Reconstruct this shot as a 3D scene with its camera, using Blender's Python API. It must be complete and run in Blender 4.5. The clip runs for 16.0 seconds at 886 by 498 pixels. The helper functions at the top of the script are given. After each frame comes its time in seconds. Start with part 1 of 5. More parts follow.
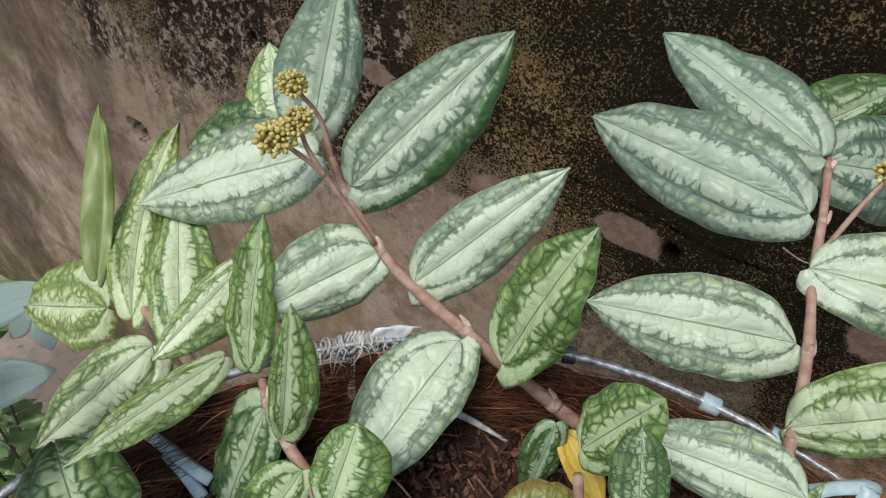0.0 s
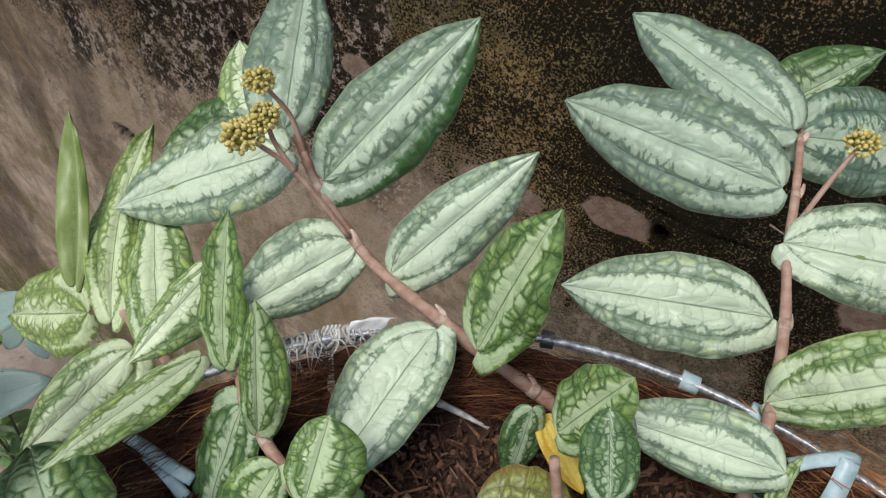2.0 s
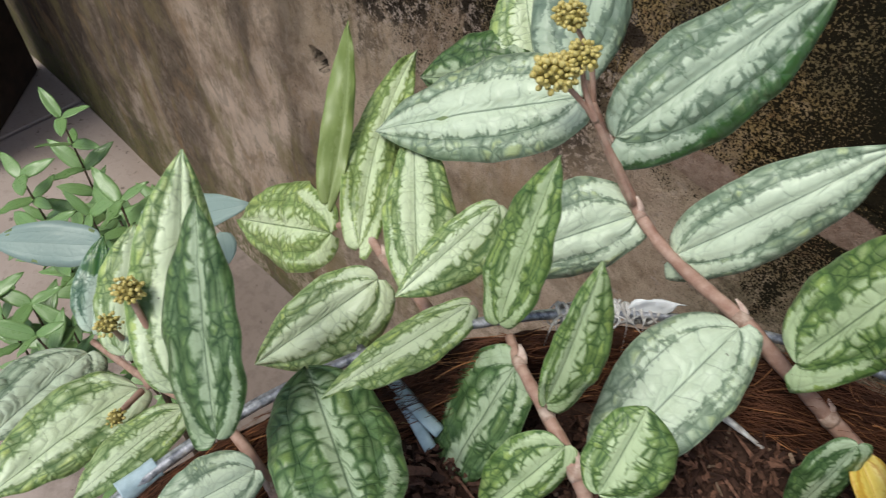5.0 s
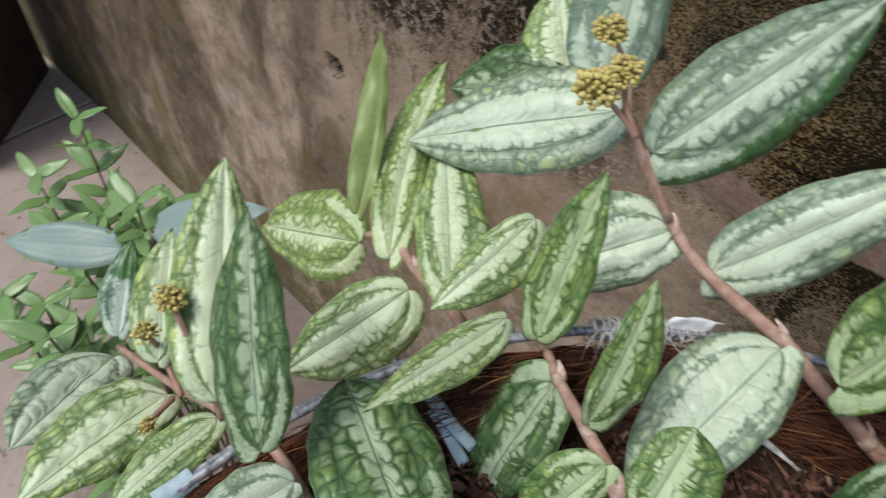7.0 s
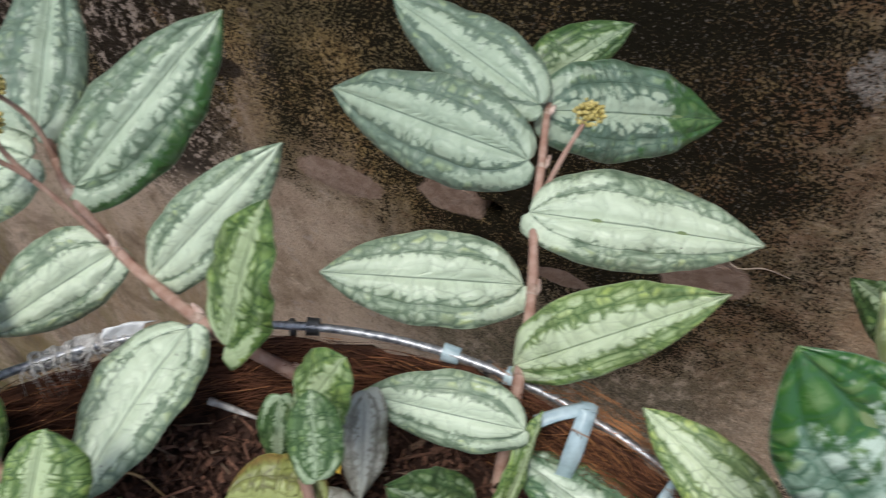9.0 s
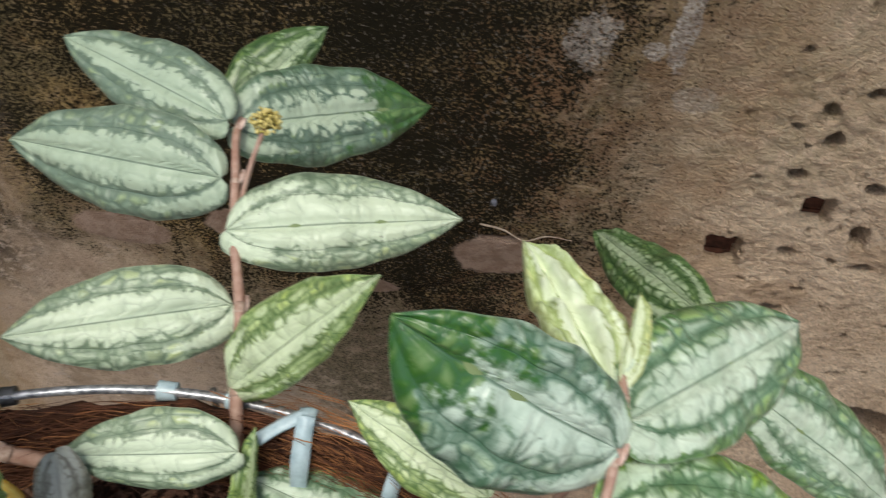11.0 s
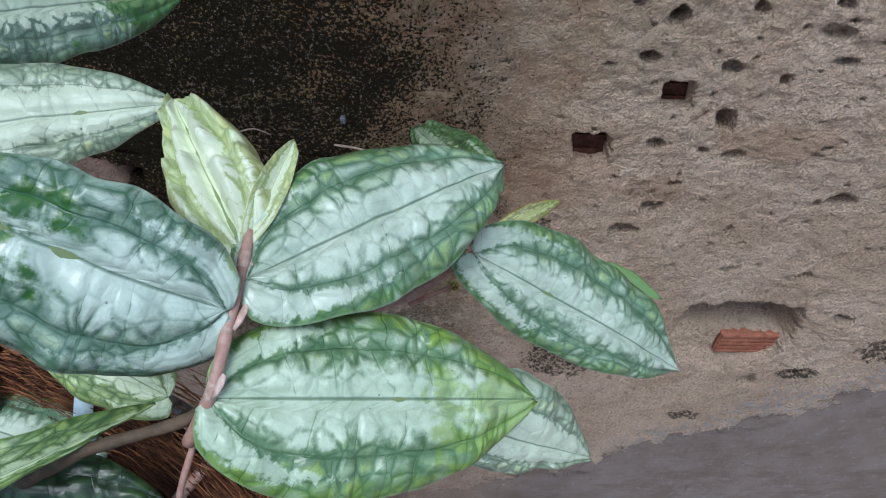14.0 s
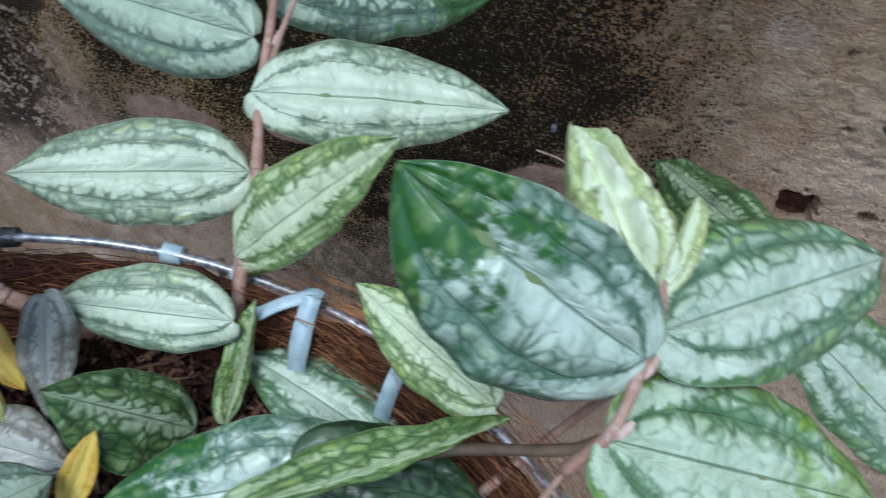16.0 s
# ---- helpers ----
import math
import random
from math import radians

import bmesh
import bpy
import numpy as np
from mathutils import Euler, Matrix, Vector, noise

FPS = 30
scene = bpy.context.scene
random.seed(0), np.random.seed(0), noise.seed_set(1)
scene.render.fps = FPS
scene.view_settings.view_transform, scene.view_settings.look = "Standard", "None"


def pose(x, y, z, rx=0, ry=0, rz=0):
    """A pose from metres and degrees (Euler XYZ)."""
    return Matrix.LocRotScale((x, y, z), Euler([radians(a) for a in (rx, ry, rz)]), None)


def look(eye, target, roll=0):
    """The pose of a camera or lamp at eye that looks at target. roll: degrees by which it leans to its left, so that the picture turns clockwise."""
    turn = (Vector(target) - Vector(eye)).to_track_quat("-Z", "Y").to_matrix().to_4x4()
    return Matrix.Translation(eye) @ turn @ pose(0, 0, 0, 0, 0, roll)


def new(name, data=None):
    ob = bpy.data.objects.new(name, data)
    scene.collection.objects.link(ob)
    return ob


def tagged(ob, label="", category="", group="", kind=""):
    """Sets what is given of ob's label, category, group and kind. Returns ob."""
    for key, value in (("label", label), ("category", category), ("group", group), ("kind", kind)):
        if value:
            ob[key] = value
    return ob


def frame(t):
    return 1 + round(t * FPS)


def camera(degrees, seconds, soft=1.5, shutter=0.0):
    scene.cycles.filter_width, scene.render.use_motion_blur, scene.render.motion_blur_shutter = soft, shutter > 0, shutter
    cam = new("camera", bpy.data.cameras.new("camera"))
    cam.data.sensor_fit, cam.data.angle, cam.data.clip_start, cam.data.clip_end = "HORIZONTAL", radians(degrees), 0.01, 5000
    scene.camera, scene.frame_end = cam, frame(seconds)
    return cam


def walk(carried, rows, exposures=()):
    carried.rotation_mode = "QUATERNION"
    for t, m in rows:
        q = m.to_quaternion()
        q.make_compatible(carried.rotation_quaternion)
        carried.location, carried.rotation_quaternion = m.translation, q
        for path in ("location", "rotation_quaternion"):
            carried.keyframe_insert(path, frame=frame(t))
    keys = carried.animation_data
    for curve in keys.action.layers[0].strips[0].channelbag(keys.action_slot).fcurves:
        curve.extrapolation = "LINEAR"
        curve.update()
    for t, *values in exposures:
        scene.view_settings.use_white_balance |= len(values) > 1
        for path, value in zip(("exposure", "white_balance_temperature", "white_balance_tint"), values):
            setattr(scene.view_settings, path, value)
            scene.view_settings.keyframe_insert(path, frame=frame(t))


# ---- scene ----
cam = camera(63.9, 16.0, soft=1.1, shutter=0.5)
PATH = [
    (0, (0.0438, 0.0507, 1.4971), (-0.4161, 0.9661, 0.4015), 6.55),
    (0.5, (0.0462, 0.0559, 1.4954), (-0.4067, 0.9693, 0.3951), 6.24),
    (1, (0.0529, 0.0574, 1.4964), (-0.3883, 0.9755, 0.3953), 5.83),
    (1.5, (0.0534, 0.0563, 1.4967), (-0.4002, 0.9719, 0.3986), 4.60),
    (2, (0.0534, 0.0554, 1.4964), (-0.4019, 0.9619, 0.3915), 4.07),
    (2.5, (0.0418, 0.0498, 1.4892), (-0.4450, 0.8949, 0.3495), 3.90),
    (3, (0.0260, 0.0450, 1.4815), (-0.5096, 0.8340, 0.3236), 4.15),
    (3.5, (0.0122, 0.0417, 1.4776), (-0.5579, 0.8056, 0.3194), 4.22),
    (4, (0.0084, 0.0375, 1.4756), (-0.5692, 0.7912, 0.3145), 4.29),
    (4.5, (0.0005, 0.0361, 1.4728), (-0.5867, 0.7703, 0.3040), 4.88),
    (5, (-0.0052, 0.0339, 1.4730), (-0.6240, 0.7441, 0.3056), 3.64),
    (5.2, (-0.0095, 0.0320, 1.4715), (-0.6417, 0.7250, 0.3006), 3.20),
    (6.25, (-0.0190, 0.0280, 1.4700), (-0.7420, 0.6350, 0.2950), 2.60),
    (7.3, (-0.0093, 0.0272, 1.4762), (-0.5805, 0.7927, 0.3196), 5.30),
    (7.5, (0.0035, 0.0347, 1.4797), (-0.5354, 0.8232, 0.3230), 5.26),
    (8, (0.0399, 0.0537, 1.4859), (-0.4377, 0.9341, 0.3694), 2.60),
    (8.5, (0.0783, 0.0635, 1.4945), (-0.2994, 1.0056, 0.3900), 3.20),
    (8.7, (0.0911, 0.0696, 1.5006), (-0.2364, 1.0252, 0.3918), 5.23),
    (10.8, (0.1637, 0.0922, 1.5077), (0.1193, 1.1444, 0.4396), 6.50),
    (11, (0.1733, 0.0918, 1.5057), (0.1588, 1.1459, 0.4386), 6.55),
    (11.5, (0.1964, 0.0843, 1.4979), (0.2699, 1.1414, 0.4362), 7.51),
    (12, (0.2176, 0.0864, 1.4865), (0.2984, 1.1488, 0.4306), 6.72),
    (12.5, (0.2281, 0.0882, 1.4828), (0.3125, 1.1343, 0.4112), 6.14),
    (13, (0.2413, 0.0918, 1.4713), (0.3297, 1.1042, 0.3681), 5.37),
    (13.5, (0.2569, 0.0960, 1.4693), (0.3130, 1.0905, 0.3478), 3.69),
    (14, (0.2667, 0.0964, 1.4691), (0.3175, 1.0851, 0.3423), 3.63),
    (14.5, (0.2631, 0.0978, 1.4701), (0.2711, 1.0802, 0.3366), 3.60),
    (15, (0.2437, 0.0983, 1.4697), (0.2154, 1.0647, 0.3228), 5.17),
    (15.5, (0.2147, 0.0979, 1.4717), (0.1453, 1.0567, 0.3202), 7.20),
    (16, (0.1854, 0.0963, 1.4738), (0.0743, 1.0487, 0.3202), 9.14),
]
walk(cam, [(t, look(eye, target, roll)) for t, eye, target, roll in PATH],
     exposures=[(0, -0.13, 6400, 5), (5, -0.08, 6450, 4), (8.5, -0.12, 6250, 7), (11, -0.02, 6700, 5), (11.6, -0.1, 6250, 5), (12.5, -0.13, 5950, 8), (13, -0.14, 5700, 9), (14, -0.13, 5420, 8), (15.5, -0.14, 5220, 4), (16, -0.12, 5350, 4)])

# ---- world and sun: open shade under a bright overcast sky ----
world = bpy.data.worlds.new("world")
scene.world = world
world.use_nodes = True
wn = world.node_tree.nodes
sky = wn.new("ShaderNodeTexSky")
sky.sky_type = "NISHITA"
sky.sun_disc = False
sky.sun_elevation, sky.sun_rotation = radians(64), radians(195)
sky.air_density, sky.dust_density = 1.0, 3.0
wn["Background"].inputs["Strength"].default_value = 0.13
world.node_tree.links.new(sky.outputs["Color"], wn["Background"].inputs["Color"])
sun = new("sun", bpy.data.lights.new("sun", "SUN"))
sun.data.energy, sun.data.angle, sun.data.color = 2.0, radians(22), (1.0, 0.96, 0.9)
sun.matrix_world = look((-0.25, -0.94, 3.2), (0, 0, 1.2))


# ---- materials ----
class Nodes:
    """A short hand for one node material."""

    def __init__(self, name, roughness=0.6, spec=0.4):
        self.mat = bpy.data.materials.new(name)
        self.mat.use_nodes = True
        self.tree = self.mat.node_tree
        self.bsdf = self.tree.nodes["Principled BSDF"]
        self.bsdf.inputs["Roughness"].default_value = roughness
        self.bsdf.inputs["Specular IOR Level"].default_value = spec
        self.co = self.tree.nodes.new("ShaderNodeTexCoord")
        self.info = self.tree.nodes.new("ShaderNodeObjectInfo")

    def put(self, socket, value):
        if isinstance(value, bpy.types.NodeSocket):
            self.tree.links.new(value, socket)
        else:
            socket.default_value = value

    def math(self, op, a, b=0.0, c=0.0):
        n = self.tree.nodes.new("ShaderNodeMath")
        n.operation = op
        for i, v in enumerate((a, b, c)):
            self.put(n.inputs[i], v)
        return n.outputs[0]

    def step(self, v, lo, hi, a=0.0, b=1.0):
        n = self.tree.nodes.new("ShaderNodeMapRange")
        n.interpolation_type = "SMOOTHSTEP"
        for i, x in enumerate((v, lo, hi, a, b)):
            self.put(n.inputs[i], x)
        return n.outputs[0]

    def mix(self, f, a, b, kind="MIX"):
        n = self.tree.nodes.new("ShaderNodeMix")
        n.data_type, n.blend_type = "RGBA", kind
        self.put(n.inputs["Factor"], f)
        for i, v in ((6, a), (7, b)):
            self.put(n.inputs[i], (*v, 1.0) if isinstance(v, tuple) and len(v) == 3 else v)
        return n.outputs[2]

    def noise(self, vec, scale, detail=4.0, rough=0.55, distort=0.0):
        n = self.tree.nodes.new("ShaderNodeTexNoise")
        self.put(n.inputs["Vector"], vec)
        for k, v in (("Scale", scale), ("Detail", detail), ("Roughness", rough), ("Distortion", distort)):
            n.inputs[k].default_value = v
        return n.outputs["Fac"]

    def voronoi(self, vec, scale, feature="DISTANCE_TO_EDGE", rand=1.0):
        n = self.tree.nodes.new("ShaderNodeTexVoronoi")
        n.feature = feature
        self.put(n.inputs["Vector"], vec)
        n.inputs["Scale"].default_value, n.inputs["Randomness"].default_value = scale, rand
        return n

    def scaled(self, vec, scale, shift=(0, 0, 0)):
        n = self.tree.nodes.new("ShaderNodeMapping")
        self.put(n.inputs["Vector"], vec)
        n.inputs["Scale"].default_value, n.inputs["Location"].default_value = scale, shift
        return n.outputs[0]

    def xyz(self, vec):
        n = self.tree.nodes.new("ShaderNodeSeparateXYZ")
        self.put(n.inputs[0], vec)
        return n.outputs

    def add(self, a, b):
        n = self.tree.nodes.new("ShaderNodeVectorMath")
        n.operation = "ADD"
        self.put(n.inputs[0], a)
        self.put(n.inputs[1], b)
        return n.outputs[0]

    def bump(self, height, strength=0.3, distance=0.001):
        n = self.tree.nodes.new("ShaderNodeBump")
        n.inputs["Strength"].default_value, n.inputs["Distance"].default_value = strength, distance
        self.put(n.inputs["Height"], height)
        self.tree.links.new(n.outputs[0], self.bsdf.inputs["Normal"])

    def colour(self, c):
        self.put(self.bsdf.inputs["Base Color"], (*c, 1.0) if isinstance(c, tuple) else c)
        return self.mat


def leaf_material(name, pale, mid, dark, rim, moss, band=0.36, island=0.5, rough=0.42, tip=0.0, edge=0.5, side=0.0, net=0.6, soft=0.045, cloud=0.22):
    """A variegated leaf: a pale band along the midrib that ends raggedly in the cells between the cross veins, and a netted margin."""
    m = Nodes(name, rough, 0.45)
    u, v, _ = m.xyz(m.co.outputs["UV"])
    rung_map = m.tree.nodes.new("ShaderNodeUVMap")
    rung_map.uv_map = "Rung"
    q, size, _ = m.xyz(rung_map.outputs[0])
    shift = m.add(m.co.outputs["Object"], m.math("MULTIPLY", m.info.outputs["Random"], 9.0))
    grain = m.noise(shift, 620, 4, 0.7)
    wob = m.noise(shift, 240, 4, 0.6)
    wide = m.noise(shift, 55, 2, 0.5)
    across = m.math("ABSOLUTE", m.math("MULTIPLY_ADD", u, 2.0, -1.0))
    out = m.math("ADD", across, m.math("MULTIPLY_ADD", m.noise(shift, 110, 2, 0.5), 0.08, -0.04))
    # cross veins: a coarse ladder inside the side nerve, a finer one outside it
    qw = m.math("ADD", q, m.math("MULTIPLY_ADD", m.noise(shift, 110, 2, 0.5), 0.30, -0.15))
    inside = m.math("ABSOLUTE", m.math("SUBTRACT", m.math("FRACT", qw), 0.5))
    qo = m.math("ADD", m.math("MULTIPLY", qw, 1.6), m.math("MULTIPLY", out, -0.7))
    outside = m.math("ABSOLUTE", m.math("SUBTRACT", m.math("FRACT", qo), 0.5))
    zone = m.step(out, 0.47, 0.53)
    nerve_far = m.math("ABSOLUTE", m.math("SUBTRACT", out, 0.5))
    # small net between them
    spot = m.tree.nodes.new("ShaderNodeCombineXYZ")
    taper = m.math("SUBTRACT", 1.0, m.math("POWER", m.step(v, 0.40, 1.0), 2.25))
    bow = m.math("MULTIPLY_ADD", m.math("MULTIPLY_ADD", u, 2.0, -1.0), taper, m.math("MULTIPLY_ADD", m.noise(shift, 150, 2, 0.5), 0.08, -0.04))
    m.put(spot.inputs[0], m.math("MULTIPLY_ADD", bow, 4.4, 20.0))
    m.put(spot.inputs[1], m.math("MULTIPLY_ADD", qw, 2.3, m.math("MULTIPLY", out, -1.0)))
    m.put(spot.inputs[2], m.math("MULTIPLY", m.info.outputs["Random"], 37.0))
    cells = m.voronoi(spot.outputs[0], 1.0, rand=0.85)
    tint = m.xyz(m.voronoi(spot.outputs[0], 1.0, "F1", 0.85).outputs["Color"])
    little = m.voronoi(spot.outputs[0], 2.3)
    ladder = m.mix(zone, inside, outside)
    ladder = m.xyz(ladder)[0]
    heart_of_cell = m.math("MULTIPLY", m.step(m.math("ADD", cells.outputs["Distance"], m.math("MULTIPLY_ADD", grain, 0.20, -0.10)), 0.05, 0.28), m.math("MULTIPLY", m.step(ladder, 0.02, 0.16, 0.55, 1.0), m.step(nerve_far, 0.02, 0.13, 0.3, 1.0)))
    # the pale band
    jag = m.noise(m.add(shift, m.math("MULTIPLY", q, 0.004)), 380, 3, 0.65)
    inner = m.math("SUBTRACT", across, m.math("MULTIPLY_ADD", heart_of_cell, 0.20, -0.08))
    inner = m.math("ADD", inner, m.math("MULTIPLY_ADD", jag, 0.44, -0.22))
    inner = m.math("ADD", inner, m.math("MULTIPLY_ADD", wide, 0.36, -0.18))
    inner = m.math("ADD", inner, m.math("MULTIPLY_ADD", m.info.outputs["Random"], 0.12, -0.06))
    centre = m.step(inner, band + soft, band - soft)
    tongue = m.math("ADD", m.math("ABSOLUTE", m.math("SUBTRACT", across, 0.72)), m.math("MULTIPLY", v, 0.75))
    tongue = m.math("ADD", tongue, m.math("MULTIPLY_ADD", jag, 0.4, m.math("MULTIPLY_ADD", wide, 0.3, -0.35)))
    centre = m.math("MAXIMUM", centre, m.step(tongue, 0.29, 0.20, 0.0, 0.92))
    # margin: dark along the veins, lighter in the heart of each cell
    margin = m.mix(m.step(wob, 0.35, 0.65), mid, m.mix(0.45, mid, dark))
    lit = m.math("MULTIPLY", heart_of_cell, m.step(m.math("ADD", tint[0], m.math("MULTIPLY_ADD", across, 0.5, -0.3)), island + 0.45, island - 0.20))
    margin = m.mix(m.math("MULTIPLY", lit, 0.85), margin, m.mix(m.step(tint[1], 0.25, 0.75), m.mix(0.35, pale, mid), moss))
    halo = m.math("MULTIPLY", m.step(m.math("ADD", ladder, m.math("MULTIPLY_ADD", grain, 0.16, -0.08)), 0.02, 0.15, 0.55, 0.0), zone)
    halo = m.math("MAXIMUM", halo, m.step(m.math("ADD", nerve_far, m.math("MULTIPLY_ADD", grain, 0.10, -0.05)), 0.015, 0.12, 0.9, 0.0))
    margin = m.mix(m.math("MULTIPLY", halo, m.math("MULTIPLY", m.step(wide, 0.3, 0.62, 0.45, 1.0), min(0.65, 0.05 + 0.9 * net))), margin, m.mix(0.3, dark, mid))
    web = m.step(m.math("ADD", cells.outputs["Distance"], m.math("MULTIPLY_ADD", wob, 0.08, -0.04)), 0.0, 0.11, 0.95, 0.0)
    web = m.math("MAXIMUM", web, m.step(little.outputs["Distance"], 0.0, 0.09, 0.35, 0.0))
    margin = m.mix(m.math("MULTIPLY", web, m.math("MULTIPLY", min(1.0, 1.15 * net), m.step(wob, 0.35, 0.55, 0.45, 1.0))), margin, dark)
    lip = m.step(m.math("ADD", across, m.math("MULTIPLY_ADD", wob, 0.5, -0.25)), 0.70, 1.02)
    if side:
        lip = m.math("MULTIPLY", m.step(m.math("ADD", across, m.math("MULTIPLY_ADD", wob, 0.9, m.math("MULTIPLY_ADD", v, 0.35, -0.6))), 0.50, 0.78), m.step(u, 0.45, 0.55) if side > 0 else m.step(u, 0.55, 0.45))
    margin = m.mix(m.math("MULTIPLY", lip, m.math("MULTIPLY", edge, m.math("MULTIPLY_ADD", lit, -0.6, 1.0))), margin, m.mix(m.math("MULTIPLY", web, 0.6), rim, dark))
    heart = m.mix(m.step(m.math("MULTIPLY_ADD", wide, 0.5, m.math("MULTIPLY", wob, 0.5)), 0.42, 0.62, 0.0, cloud), pale, mid)
    heart = m.mix(m.math("MULTIPLY", m.step(inside, 0.0, 0.10, 1.0, 0.0), m.step(wob, 0.45, 0.62, 0.0, 0.25)), heart, mid)
    heart = m.mix(m.math("MULTIPLY", web, m.step(wide, 0.35, 0.6, 0.05, 0.40 * net)), heart, dark)
    col = m.mix(centre, margin, heart)
    if tip:
        far = m.step(m.math("ADD", v, m.math("MULTIPLY_ADD", wide, 0.9, m.math("MULTIPLY_ADD", wob, 0.5, -0.7))), 0.62, 0.72)
        col = m.mix(m.math("MULTIPLY", far, tip), col, m.mix(m.math("MULTIPLY", lit, 0.8), m.mix(m.math("MULTIPLY", web, 0.5), rim, dark), m.mix(0.45, rim, moss)))
    # veins
    rib = m.step(across, 0.004, 0.026, 0.72, 0.0)
    nerve = m.math("MULTIPLY", m.step(nerve_far, 0.002, 0.022, 0.62, 0.0), m.step(wob, 0.35, 0.55, 0.45, 1.0))
    rungs = m.math("MULTIPLY", m.step(ladder, 0.0, 0.022, 0.60, 0.0), m.math("MULTIPLY_ADD", centre, -0.42, m.step(wob, 0.4, 0.6, 0.55, 1.0)))
    rungs = m.math("MULTIPLY", rungs, min(1.0, 1.8 * net))
    veins = m.math("MAXIMUM", m.math("MAXIMUM", rib, nerve), rungs)
    col = m.mix(veins, col, dark)
    # a thin pale edge, and specks
    col = m.mix(m.step(across, 0.965, 0.99, 0.0, 0.35), col, m.mix(0.5, pale, mid))
    specks = m.step(m.noise(shift, 420, 2, 0.6), 0.735, 0.765, 0.0, 0.7)
    col = m.mix(specks, col, (0.06, 0.06, 0.03))
    h = m.math("MULTIPLY", m.step(ladder, 0.0, 0.24, 0.35, 1.0), m.math("MULTIPLY", m.step(nerve_far, 0.0, 0.20), m.step(across, 0.0, 0.16)))
    h = m.math("ADD", h, m.math("MULTIPLY", m.step(cells.outputs["Distance"], 0.0, 0.40), m.math("MULTIPLY_ADD", centre, -0.35, 0.8)))
    h = m.math("ADD", h, m.math("MULTIPLY_ADD", wob, 0.35, m.math("MULTIPLY", veins, -0.5)))
    m.bump(m.math("MULTIPLY", h, m.math("MULTIPLY", size, size)), 0.6 if net > 0.15 else 0.15, 0.0010)
    m.put(m.bsdf.inputs["Roughness"], m.math("MULTIPLY_ADD", wob, 0.3, rough - 0.16))
    return m.colour(col)


